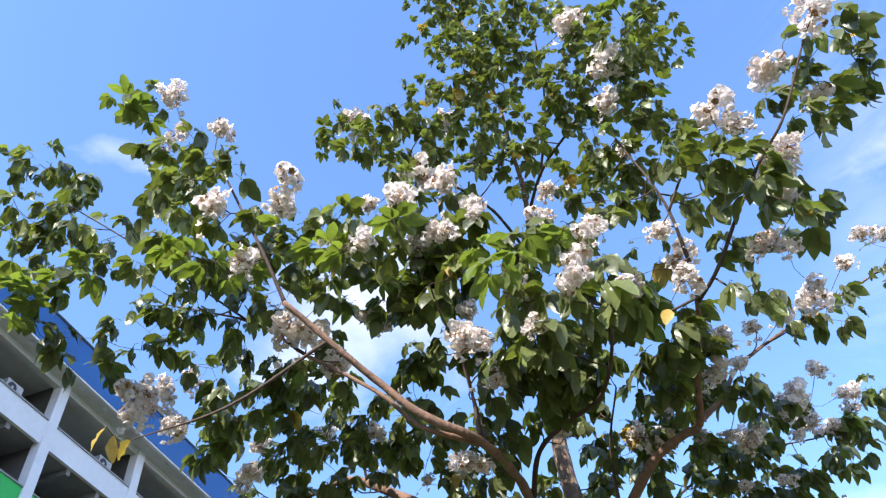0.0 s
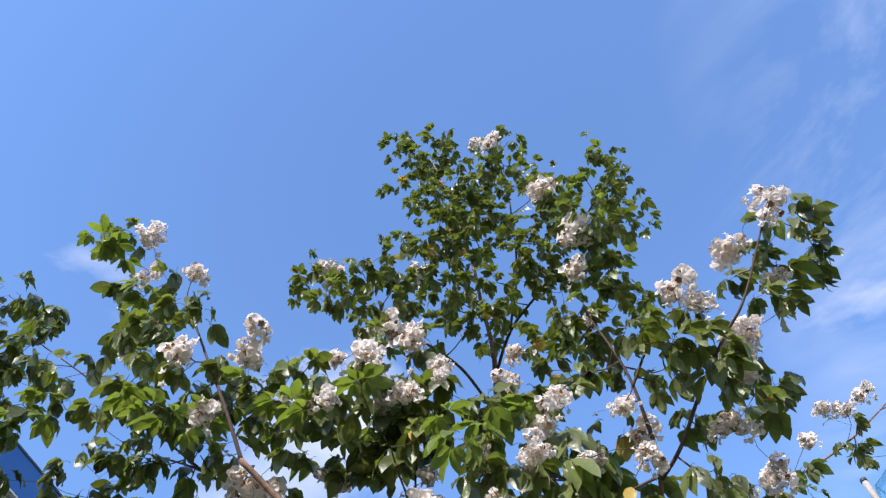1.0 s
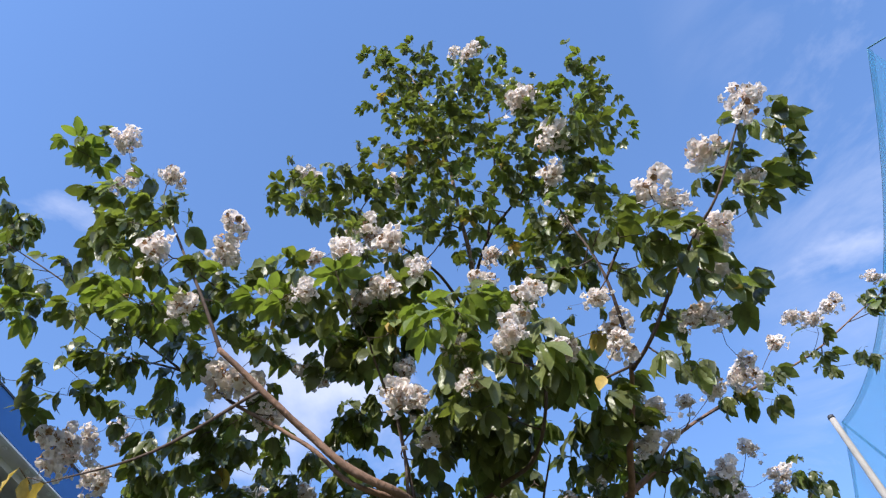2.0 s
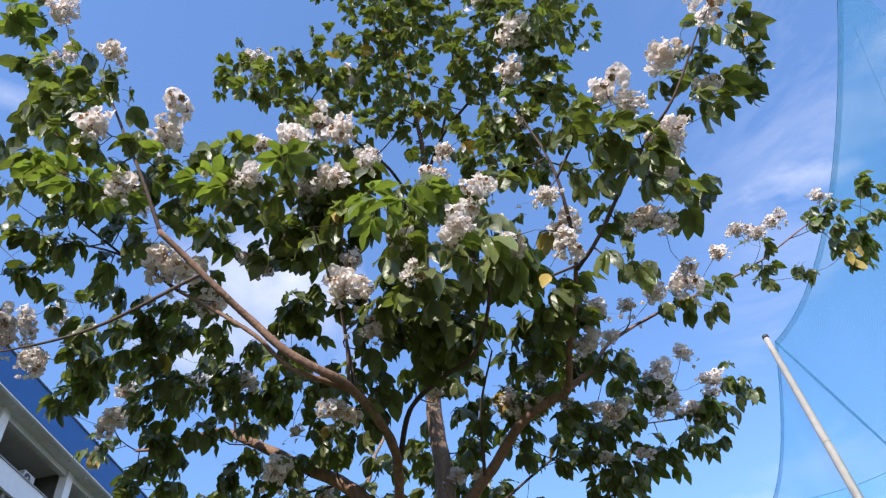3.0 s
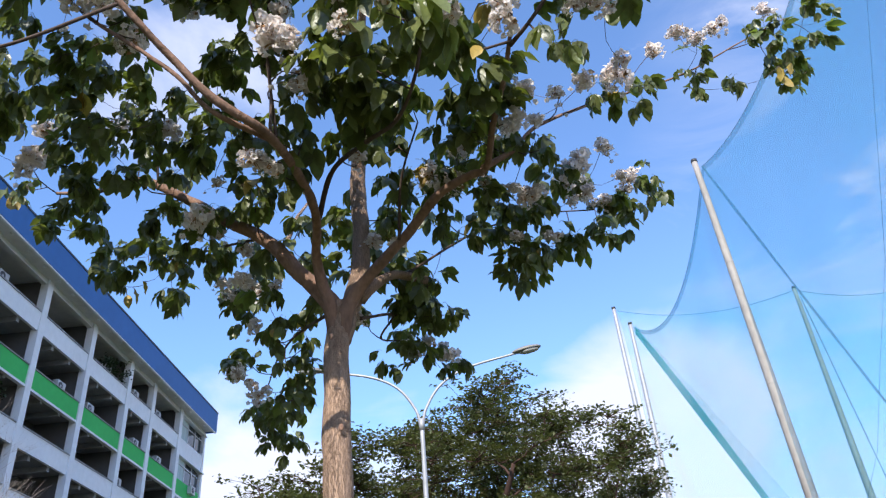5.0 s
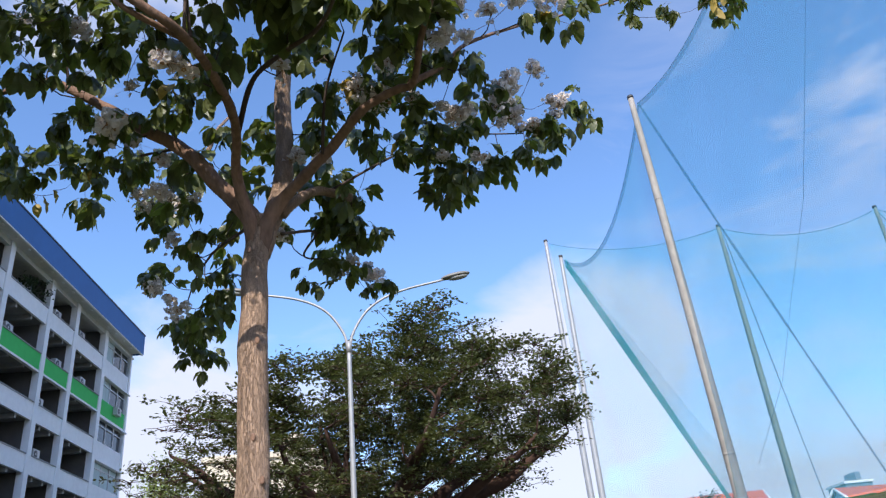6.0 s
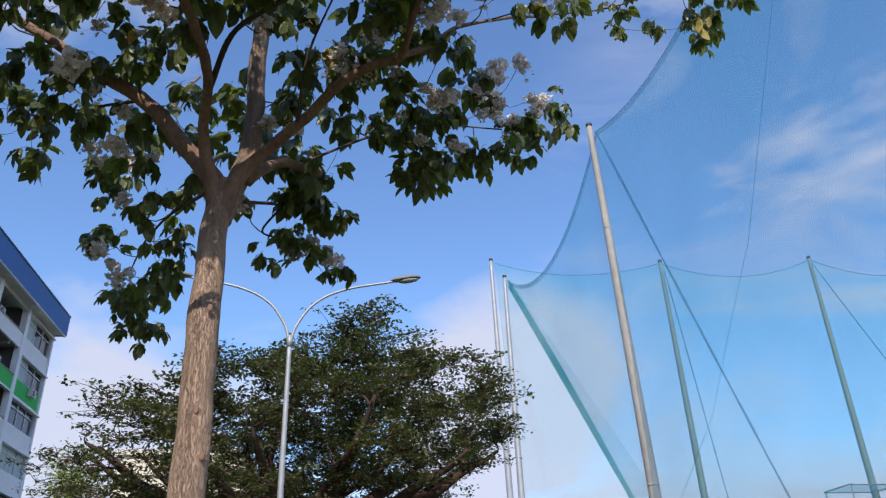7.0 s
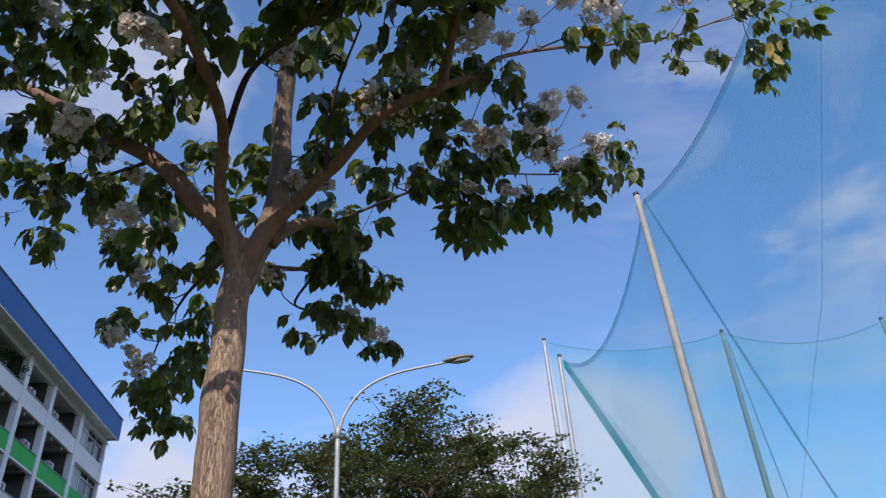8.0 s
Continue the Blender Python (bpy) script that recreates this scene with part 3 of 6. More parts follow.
CENTRE_LEAVES = [
    (0.07, 4.97, 6.22), (-0.12, 4.14, 5.82), (-0.46, 4.58, 6.01), (-0.68, 4.59, 6.13), (-0.06, 3.53, 5.66), (-0.54, 3.80, 5.97), (-0.67, 4.93, 6.08),
    (-0.95, 4.17, 6.55), (-1.26, 4.53, 6.69), (0.07, 3.41, 5.95), (0.32, 2.99, 5.89), (-0.72, 3.63, 6.67), (-0.62, 3.68, 6.35), (-0.28, 3.11, 6.35),
    (0.09, 3.35, 6.35), (-0.91, 5.76, 6.02), (-0.58, 5.42, 5.84), (-1.51, 7.03, 6.30), (-0.78, 5.94, 5.57), (-0.63, 6.30, 5.78), (-0.32, 5.84, 5.95),
    (-1.61, 6.68, 6.36), (0.78, 6.07, 5.80), (0.78, 6.49, 5.75), (0.63, 6.48, 5.51), (0.93, 6.73, 5.64), (0.96, 5.72, 5.45), (1.05, 6.61, 5.56),
]
LOWER_LEFT_LEAVES = [
    (-2.71, 3.61, 7.55), (-3.06, 3.96, 7.49), (-2.60, 3.89, 7.23), (-2.29, 3.82, 7.32), (-3.05, 3.91, 7.06), (-3.17, 4.42, 7.43), (-2.69, 4.30, 7.21),
    (-2.27, 4.11, 7.11), (-1.82, 3.81, 6.96), (-1.87, 4.38, 7.24), (-1.31, 3.37, 6.66), (-1.95, 3.66, 7.16), (-1.61, 4.40, 7.04), (-3.70, 4.81, 7.38),
    (-3.42, 4.67, 7.36), (-2.70, 4.67, 6.97), (-2.16, 4.26, 6.76), (-2.17, 4.79, 6.87), (-1.58, 3.97, 6.40), (-2.60, 4.89, 6.89),
]
LOW_LEFT_LEAVES = [
    (-1.90, 4.60, 6.39), (-3.96, 6.06, 7.66), (-3.72, 5.70, 7.13), (-3.08, 5.31, 6.39), (-2.96, 5.44, 6.73), (-2.53, 5.25, 6.60), (-2.38, 5.52, 6.52),
    (-1.88, 5.29, 6.28), (-2.62, 5.53, 6.43), (-2.36, 5.89, 6.16), (-2.09, 6.14, 6.38), (-1.92, 6.25, 6.27), (-2.68, 5.97, 6.33), (-1.47, 4.82, 6.45),
    (-1.25, 4.68, 6.59), (-1.06, 4.90, 6.01), (-1.61, 5.58, 6.19), (-2.48, 6.09, 5.95), (-2.56, 5.95, 6.02), (-2.16, 6.88, 6.27), (-1.27, 5.19, 5.97),
    (-1.36, 6.12, 6.38),
]
HANGING_LEAVES = [
    (-1.56, 7.19, 5.37), (-1.40, 7.35, 5.56), (-0.85, 6.40, 5.34), (-1.44, 7.02, 5.72), (-0.81, 6.99, 5.25), (-0.49, 6.73, 5.16), (-1.11, 7.84, 5.26),
    (-1.29, 7.22, 4.92), (-1.36, 7.69, 4.88), (-0.73, 6.83, 4.64), (-0.53, 7.08, 4.57), (-1.15, 7.71, 4.79), (-1.39, 6.42, 5.87), (-1.26, 6.68, 5.75),
    (-0.75, 5.82, 5.46), (-0.58, 6.12, 5.31), (0.19, 7.09, 5.48), (0.44, 6.37, 4.86), (0.59, 7.26, 5.56), (0.18, 7.33, 5.09), (1.00, 7.15, 5.09),
    (0.73, 6.73, 5.10), (0.64, 6.30, 5.46), (0.94, 6.40, 5.45), (0.86, 6.10, 5.59), (-0.05, 7.69, 5.48),
    (-0.85, 7.25, 5.02), (-1.02, 7.35, 5.0), (-0.95, 7.1, 4.72), (-0.6, 6.9, 4.85),
    (-1.15, 7.91, 4.70), (-0.91, 7.59, 4.48), (-1.29, 7.50, 4.84),
]
HIGH_BLOOMS = [
    (-2.43, 1.42, 9.49), (-1.93, 1.73, 8.91), (-2.80, 1.97, 9.68), (-1.19, 1.88, 7.73), (-1.35, 2.10, 7.78), (-0.77, 2.36, 9.25), (1.29, 1.98, 10.59),
    (1.89, 2.39, 8.76), (0.11, 3.07, 9.85), (1.75, 2.38, 9.78), (3.47, 1.97, 7.77), (3.17, 2.62, 8.07), (3.47, 2.85, 7.76), (2.50, 2.54, 7.57),
    (2.72, 2.61, 7.43), (2.87, 2.86, 7.04), (2.76, 2.97, 6.92), (-0.11, 2.69, 8.35), (1.75, 2.61, 8.46),
]
LEFT_BLOOMS = [
    (-1.81, 1.68, 7.57), (-1.58, 1.97, 6.98), (-1.89, 2.65, 7.74), (-0.82, 2.31, 7.22), (-0.54, 2.15, 6.96), (-0.56, 2.42, 7.73), (-0.24, 2.29, 7.51),
    (-0.17, 2.80, 8.64), (0.04, 2.60, 8.06), (0.01, 2.56, 7.26), (0.33, 2.69, 7.62), (-1.43, 2.88, 6.81), (-0.88, 3.12, 7.01), (-3.60, 3.70, 7.62),
    (-3.72, 4.25, 8.26), (-3.77, 4.03, 7.64), (-3.33, 3.78, 7.09), (-3.67, 5.64, 7.64), (-3.16, 5.13, 7.50), (-1.24, 3.20, 6.69), (-2.16, 4.76, 7.26),
    (-0.27, 2.72, 7.35), (-0.03, 3.16, 6.76), (-0.01, 2.93, 6.30), (0.16, 2.92, 6.18),
]
MID_BLOOMS = [
    (0.82, 3.11, 7.60), (1.28, 2.75, 6.90), (1.12, 2.56, 6.48), (0.98, 2.39, 6.05), (0.54, 2.69, 6.42), (1.41, 2.96, 6.34), (1.80, 2.78, 7.79),
    (1.74, 2.89, 6.74), (1.87, 3.17, 6.63), (1.81, 3.00, 6.27), (0.70, 2.41, 5.70), (1.16, 5.38, 6.56), (1.32, 4.78, 6.09), (-0.26, 3.57, 5.56),
    (-1.34, 5.04, 6.09), (-0.99, 5.73, 5.76), (-1.12, 6.69, 6.20), (0.47, 4.38, 6.11), (0.24, 3.14, 5.98), (1.03, 2.94, 7.79),
]
RIGHT_BLOOMS = [
    (2.84, 2.75, 7.06), (2.98, 2.71, 7.04), (2.60, 3.11, 6.48), (3.04, 4.27, 6.91), (2.97, 4.51, 6.93), (3.52, 4.65, 7.38), (4.10, 5.28, 8.29),
    (4.70, 5.64, 8.63), (4.42, 5.56, 8.46), (5.84, 6.35, 9.66), (2.63, 4.11, 6.55), (2.03, 4.07, 6.45), (2.47, 4.66, 6.88), (1.93, 4.16, 6.21),
    (2.62, 5.18, 6.45), (2.55, 5.64, 6.59), (2.88, 6.13, 6.64), (3.44, 6.42, 7.14), (2.16, 5.86, 6.53), (2.99, 5.51, 6.86),
]
LOW_BLOOMS = [
    (1.04, 7.49, 5.52), (-1.40, 7.60, 5.29), (-1.57, 7.35, 5.44), (-1.24, 4.89, 6.03), (0.73, 7.08, 5.46),
]

SUNNY_BLOOMS = [
    (1.86, 4.20, 6.21), (2.14, 4.35, 6.36), (2.49, 5.21, 6.44), (2.56, 5.55, 6.23), (2.09, 5.18, 6.08), (2.74, 5.49, 6.30), (3.28, 6.12, 6.91),
    (3.05, 6.03, 6.47), (2.30, 5.58, 5.84), (1.91, 5.49, 5.82), (1.07, 4.83, 6.19), (1.17, 4.91, 6.13), (-0.28, 3.70, 5.67), (0.10, 2.93, 6.27),
    (1.04, 2.21, 5.86), (1.33, 2.63, 6.05), (1.24, 2.56, 6.69), (0.39, 2.35, 7.06), (0.13, 2.33, 6.95), (0.88, 2.91, 7.32), (0.61, 2.47, 6.16),
    (1.73, 2.60, 6.44), (1.77, 2.65, 6.03), (2.57, 3.08, 6.43), (2.43, 3.03, 6.36), (2.85, 2.75, 6.79),
]
UNDER_BLOOMS = [
    (-1.08, 6.26, 5.98), (-1.29, 6.34, 5.97), (-1.39, 6.16, 6.02), (-0.75, 6.06, 5.85), (-1.13, 6.58, 5.64), (1.18, 4.86, 6.13), (1.35, 4.47, 6.19),
    (2.02, 5.17, 6.05), (2.15, 5.17, 6.14), (2.69, 5.51, 6.28), (2.50, 5.36, 6.41), (3.32, 6.23, 6.78), (1.92, 5.08, 6.14), (1.60, 4.68, 5.94),
    (0.17, 6.10, 5.37), (0.42, 5.56, 5.97), (0.62, 5.56, 5.94), (-0.95, 5.53, 6.02), (-1.11, 5.30, 6.06), (-1.40, 6.98, 5.25), (-1.24, 7.38, 5.13),
    (0.98, 7.26, 5.43), (0.66, 6.95, 5.30), (-0.19, 3.74, 5.64), (-0.92, 4.46, 6.06),
]
EDGE_LEAVES = [
    (-4.25, 1.38, 9.00), (-4.21, 1.60, 9.37), (-4.01, 1.83, 9.35), (-4.40, 1.75, 8.83), (-4.35, 2.15, 9.18), (-4.03, 2.16, 9.34), (-4.45, 2.13, 8.70),
    (-3.39, 2.08, 8.15), (-4.12, 2.03, 7.92), (-3.76, 2.13, 7.61), (-4.03, 1.98, 7.44), (-3.58, 2.23, 7.80), (-3.30, 2.26, 7.87), (-4.01, 2.46, 7.40),
    (-3.65, 2.73, 7.49), (-3.52, 2.86, 7.87), (-3.81, 3.16, 7.44), (-3.20, 2.83, 7.25), (-3.96, 2.65, 7.24), (-2.90, 2.61, 7.39), (-3.96, 2.18, 7.36),
    (-3.77, 2.60, 7.74), (-3.82, 2.14, 8.33), (-3.96, 1.63, 7.85), (-3.11, 2.09, 8.30), (-2.43, 1.91, 7.59), (-2.80, 2.07, 7.46), (-2.03, 1.82, 7.08),
]
EDGE_BLOOMS = [
    (-3.63, 3.31, 7.15), (-3.65, 3.68, 7.27), (-3.55, 3.44, 7.33), (-3.61, 3.94, 7.25), (-3.64, 4.15, 8.00), (-3.32, 5.24, 7.38), (-3.58, 5.42, 7.40),
    (-1.62, 2.80, 6.90), (-1.46, 4.48, 6.86),
]
FILL_LEAVES = [
    (-2.22, 1.79, 7.67), (-2.25, 1.92, 8.26), (-2.43, 1.73, 8.00), (-2.42, 2.01, 7.24), (-1.76, 2.04, 7.29), (-1.39, 2.21, 7.50), (-2.87, 2.67, 7.39),
    (-2.97, 3.54, 7.80), (-2.41, 3.18, 7.51), (-1.90, 2.99, 7.09), (-3.28, 3.67, 7.76), (-1.88, 3.29, 7.09), (-1.32, 3.09, 6.81), (-0.46, 2.81, 6.93),
    (-0.56, 3.46, 6.68), (-0.16, 3.20, 6.21), (0.40, 2.85, 6.11), (0.05, 3.89, 5.97), (-0.22, 3.42, 5.85), (-0.90, 4.25, 6.19), (-1.69, 4.69, 6.76),
    (-1.12, 3.85, 6.61), (-2.51, 4.93, 6.60), (-1.70, 5.14, 6.29), (-2.37, 6.11, 6.57), (-1.47, 5.91, 6.14), (-0.34, 5.45, 6.21), (0.27, 4.32, 6.25),
]
FILL_RIGHT_LEAVES = [
    (0.61, 4.56, 6.29), (0.85, 4.56, 6.44), (1.03, 4.78, 6.36), (0.94, 4.98, 6.31), (1.17, 5.41, 5.87), (0.83, 5.79, 5.90), (1.64, 4.80, 6.31),
    (1.89, 4.99, 6.25), (2.33, 5.58, 6.44), (2.74, 5.90, 6.59), (1.74, 5.74, 5.96), (2.33, 6.20, 5.98), (1.95, 5.62, 5.34), (1.88, 3.86, 6.16),
    (1.53, 3.98, 5.95), (2.93, 6.18, 6.36), (3.26, 6.42, 6.37), (4.66, 6.35, 8.29), (4.11, 5.43, 8.00), (5.33, 5.91, 8.69), (6.58, 6.68, 9.33),
    (5.79, 6.32, 8.92), (6.09, 6.56, 8.99), (1.26, 2.86, 7.34), (1.15, 3.02, 8.06), (1.45, 2.63, 7.74), (1.73, 2.84, 7.68), (1.97, 2.51, 7.18),
    (1.75, 2.91, 7.24), (2.61, 2.58, 6.90), (2.76, 2.86, 6.92), (2.92, 2.99, 6.80),
]
YOUNG_SPRAYS = [
    (0.33, 2.28, 6.52), (0.58, 1.93, 5.88), (0.69, 2.21, 6.22), (0.86, 2.52, 6.59), (1.03, 2.50, 6.56), (-1.88, 1.69, 6.85), (-1.60, 1.68, 6.63),
    (-1.53, 2.01, 6.95), (-1.12, 2.20, 7.10), (-0.19, 1.93, 6.77), (-2.18, 1.73, 7.15), (-1.31, 2.18, 7.10), (-0.93, 2.24, 6.98), (-0.68, 2.11, 6.88),
]
YOUNG_EDGE = [
    (-3.91, 1.80, 7.52), (-3.68, 1.96, 7.57), (-3.38, 2.04, 7.61), (-3.78, 1.97, 7.32), (-3.92, 1.91, 7.18), (-3.58, 1.98, 7.79), (-2.89, 1.29, 9.29),
    (-2.86, 1.46, 9.37),
]
YELLOW_LEAVES = [
    (2.76, 2.77, 6.30), (1.63, 3.19, 6.05), (6.46, 7.56, 9.54), (6.52, 7.34, 9.42), (5.49, 6.00, 8.11), (5.53, 6.06, 8.01), (5.71, 6.07, 8.21),
    (-2.49, 2.09, 5.43), (-2.41, 2.18, 5.42), (-2.52, 2.02, 5.47), (-2.57, 6.36, 5.97), (-2.63, 6.24, 6.11),
]
YELLOW_LOW = [
    (-2.49, 6.31, 6.04), (-2.40, 6.34, 6.12), (-2.50, 6.09, 6.11),
]
TOP_FILL = [
    (0.09, 2.25, 11.57), (0.40, 2.37, 11.52), (0.78, 2.21, 11.19), (0.93, 2.41, 10.58), (0.54, 2.48, 11.05), (0.26, 2.44, 10.44), (0.60, 2.63, 10.44),
    (0.75, 2.63, 10.06), (1.11, 2.47, 10.13), (1.60, 2.37, 10.01), (1.82, 2.34, 9.40), (2.16, 2.13, 9.33), (2.41, 2.33, 9.15), (2.51, 2.43, 9.02),
    (1.96, 2.24, 8.54), (0.35, 2.59, 9.68), (0.81, 2.67, 9.76), (1.17, 2.64, 9.84), (1.26, 2.76, 9.29), (1.65, 2.48, 9.35), (-0.14, 2.63, 9.33),
    (0.08, 2.77, 9.20), (0.35, 2.75, 9.27), (0.84, 2.87, 9.30), (0.62, 2.89, 9.11), (1.06, 2.97, 8.69), (-0.32, 2.45, 8.24), (-0.47, 2.34, 8.45),
]

wood_lines = []


def limb(name, points, thick, thin, parent, sides=10, taper=0.8, radii=None, slim=None):
    """A tapering limb through a few points."""
    n = len(points)
    pts = [(*p, thick + (thin - thick) * (k / (n - 1)) ** taper) for k, p in enumerate(points)]
    if radii:
        pts = [(*p, r) for p, r in zip(points, radii)]
    elif name in ("limb", "bough"):
        slim = slim or {"limb": (0.88, 0.64), "bough": (0.78, 0.78)}[name]
        pts = [(x, y, z, r * (slim[0] + (slim[1] - slim[0]) * min(1.0, 3.0 * k / (n - 1)))) for k, (x, y, z, r) in enumerate(pts)]
    line = smooth_line(pts, 0.06)
    for k, q in enumerate(line):
        s = 0.12 * min(1.0, k * 0.06)
        q[0] += 0.16 * s * noise.noise((q[2] * 2.1, q[1] * 1.7, 3.0 + n))
        q[1] += 0.16 * s * noise.noise((q[2] * 1.9, q[0] * 1.6, 9.0 + n))
    v, f = tube_data(line, sides, 0.07 if name == "trunk" else 0.2)
    wood_lines.extend(line)
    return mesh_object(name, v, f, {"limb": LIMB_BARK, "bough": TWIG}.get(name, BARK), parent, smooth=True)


def build_flowering_tree():
    tree = empty("flowering_tree", (0.2, 5.0, 0), label="young trumpet tree with white blossom clusters and drooping leaves", category="tree")

    def grow(name, points, thick, thin, **k):
        ob = limb(name, points, thick, thin, tree, **k)
        ob.location = (-0.2, -5.0, 0)
        return ob

    grow("trunk", [(0.27, 5.0, -0.15), (0.22, 5.02, 0.6), (0.16, 5.06, 2.2), (0.12, 5.1, 3.67), (0.1, 5.2, 4.47), (0.1, 5.28, 4.87), (0.11, 5.31, 5.10)], 0.152, 0.100, sides=20)
    del wood_lines[:]
    grow("limb", [(0.1, 5.26, 4.72), (0.06, 5.29, 5.02), (-0.06, 5.3, 5.23), (-0.31, 5.3, 5.53), (-0.66, 5.3, 5.93), (-1.15, 5.3, 6.28), (-1.79, 5.4, 6.78), (-2.23, 5.5, 7.06), (-2.91, 5.8, 7.2), (-3.48, 6.0, 7.41)], 0.114, 0.018, taper=0.95, slim=(1.0, 1.0))
    grow("limb", [(0.08, 5.24, 4.75), (0.03, 5.22, 5.05), (-0.05, 5.16, 5.32), (-0.07, 5.0, 5.54), (0.01, 4.6, 5.72), (0.0, 4.0, 5.68), (-0.04, 3.2, 5.46), (-0.38, 2.85, 5.58), (-0.65, 2.7, 5.86), (-0.92, 2.45, 6.14), (-1.26, 2.2, 6.52)], 0.080, 0.030, slim=(0.96, 0.76))
    grow("bough", [(-1.25, 2.21, 6.51), (-1.40, 2.0, 7.0), (-1.66, 1.85, 7.7), (-1.91, 1.7, 8.35)], 0.024, 0.011)
    grow("limb", [(0.0, 3.3, 5.47), (-0.4, 2.95, 5.53), (-0.74, 2.87, 5.93), (-1.46, 2.95, 6.65)], 0.034, 0.024)
    grow("bough", [(-1.45, 2.95, 6.64), (-2.19, 3.1, 7.46), (-3.55, 3.3, 8.48)], 0.022, 0.010)
    grow("leader", [(0.12, 5.28, 4.7), (0.17, 5.36, 5.02), (0.24, 5.45, 5.34), (0.27, 5.55, 5.7), (0.27, 5.6, 6.12), (0.28, 5.5, 7.13), (0.42, 4.9, 7.99), (0.69, 3.8, 8.77), (0.73, 3.25, 9.33), (0.72, 3.0, 9.95), (0.62, 2.75, 11.0), (0.49, 2.6, 11.8)], 0.122, 0.010, radii=(0.102, 0.098, 0.096, 0.094, 0.092, 0.078, 0.050, 0.029, 0.023, 0.018, 0.013, 0.009))
    grow("bough", [(0.66, 3.95, 8.68), (1.0, 3.4, 8.75), (1.43, 3.0, 8.76), (1.77, 2.7, 8.92), (2.46, 2.4, 9.51)], 0.026, 0.010)
    grow("bough", [(0.98, 3.4, 8.75), (1.22, 3.0, 9.2), (1.34, 2.8, 10.09), (1.41, 2.55, 10.95)], 0.02, 0.009)
    grow("bough", [(0.56, 4.3, 8.45), (0.37, 3.4, 8.35), (0.07, 2.9, 8.35), (-0.38, 2.6, 8.7), (-0.85, 2.4, 9.23)], 0.024, 0.010)
    grow("limb", [(0.12, 5.25, 4.72), (0.18, 5.26, 5.02), (0.30, 5.24, 5.21), (0.51, 5.1, 5.36), (0.81, 4.9, 5.56), (1.17, 4.6, 5.77), (1.51, 4.45, 5.85), (1.64, 4.4, 5.87), (1.72, 4.0, 6.06), (1.85, 3.6, 6.26), (1.92, 3.25, 6.35)], 0.092, 0.024, taper=1.0, slim=(0.98, 0.74))
    grow("bough", [(1.92, 3.27, 6.34), (1.91, 2.95, 6.6), (1.89, 2.78, 6.9), (1.82, 2.7, 7.3), (1.72, 2.6, 7.75)], 0.026, 0.010)
    grow("limb", [(1.6, 4.4, 5.87), (1.93, 4.6, 6.21), (2.17, 4.75, 6.58), (2.75, 5.1, 7.09), (3.39, 5.5, 7.59), (4.38, 6.0, 8.3), (5.35, 6.4, 9.11), (6.33, 6.8, 9.89)], 0.038, 0.012)
    grow("bough", [(1.9, 3.35, 6.3), (2.09, 3.1, 6.34), (2.36, 2.9, 6.63), (2.7, 2.6, 6.89), (2.9, 2.4, 7.0), (3.2, 2.2, 7.39), (3.44, 2.1, 7.77)], 0.026, 0.010)
    grow("bough", [(1.92, 3.3, 6.3), (1.6, 3.3, 6.22)], 0.018, 0.012)
    grow("bough", [(1.86, 2.62, 6.63), (2.11, 2.5, 6.95), (2.34, 2.4, 7.13)], 0.016, 0.009)
    grow("stub", [(0.3, 5.35, 5.15), (0.43, 5.4, 5.32), (0.61, 5.7, 5.61), (0.92, 5.95, 5.65)], 0.055, 0.045)
    grow("bough", [(0.71, 5.8, 5.66), (1.47, 6.3, 6.4), (2.15, 6.3, 6.58), (2.91, 6.2, 6.51)], 0.020, 0.010)
    grow("stub", [(-0.55, 5.4, 5.85), (-0.53, 5.7, 6.2), (-0.49, 5.9, 6.61), (-0.48, 6.4, 7.19)], 0.032, 0.014)
    grow("bough", [(0.0, 4.75, 5.7), (0.2, 4.4, 6.0), (0.57, 4.0, 5.97), (0.91, 3.5, 5.76), (1.11, 3.1, 5.83), (1.23, 2.8, 6.11)], 0.038, 0.014)
    grow("bough", [(-0.05, 5.4, 5.05), (-0.62, 6.5, 5.42), (-1.0, 7.2, 5.5), (-1.24, 7.6, 5.26)], 0.024, 0.010)
    grow("bough", [(0.28, 5.5, 5.03), (0.51, 6.2, 5.4), (0.3, 6.8, 5.43), (0.59, 7.2, 5.54), (1.02, 7.5, 5.38)], 0.022, 0.009)
    grow("bough", [(-0.03, 3.2, 5.48), (-0.04, 3.1, 6.06), (-0.11, 2.8, 6.42), (-0.11, 2.5, 6.55)], 0.018, 0.009)
    grow("bough", [(0.0, 3.25, 5.48), (-0.09, 3.1, 6.47), (0.01, 2.9, 6.93)], 0.017, 0.009)
    grow("bough", [(0.75, 4.9, 5.51), (0.83, 4.6, 6.01), (1.05, 4.2, 6.33)], 0.022, 0.010)
    grow("bough", [(-0.78, 5.35, 5.99), (-1.67, 6.2, 6.48), (-2.48, 6.6, 6.62)], 0.022, 0.010)
    grow("bough", [(-1.93, 5.4, 6.89), (-1.95, 5.2, 7.31), (-2.1, 5.0, 7.6)], 0.020, 0.009)

    grow("bough", [(-2.19, 3.1, 7.46), (-2.9, 2.7, 8.1), (-3.5, 2.3, 8.6), (-4.0, 2.0, 9.0)], 0.016, 0.008)
    wood = np.array(wood_lines)
    leaves = [palmate_leaf(k, (0.70 + 0.055 * k) if k < 10 else (0.12 + 0.12 * (k - 10)), 5 if k % 4 else 3) for k in range(16)]
    rng = random.Random(11)
    spots = []
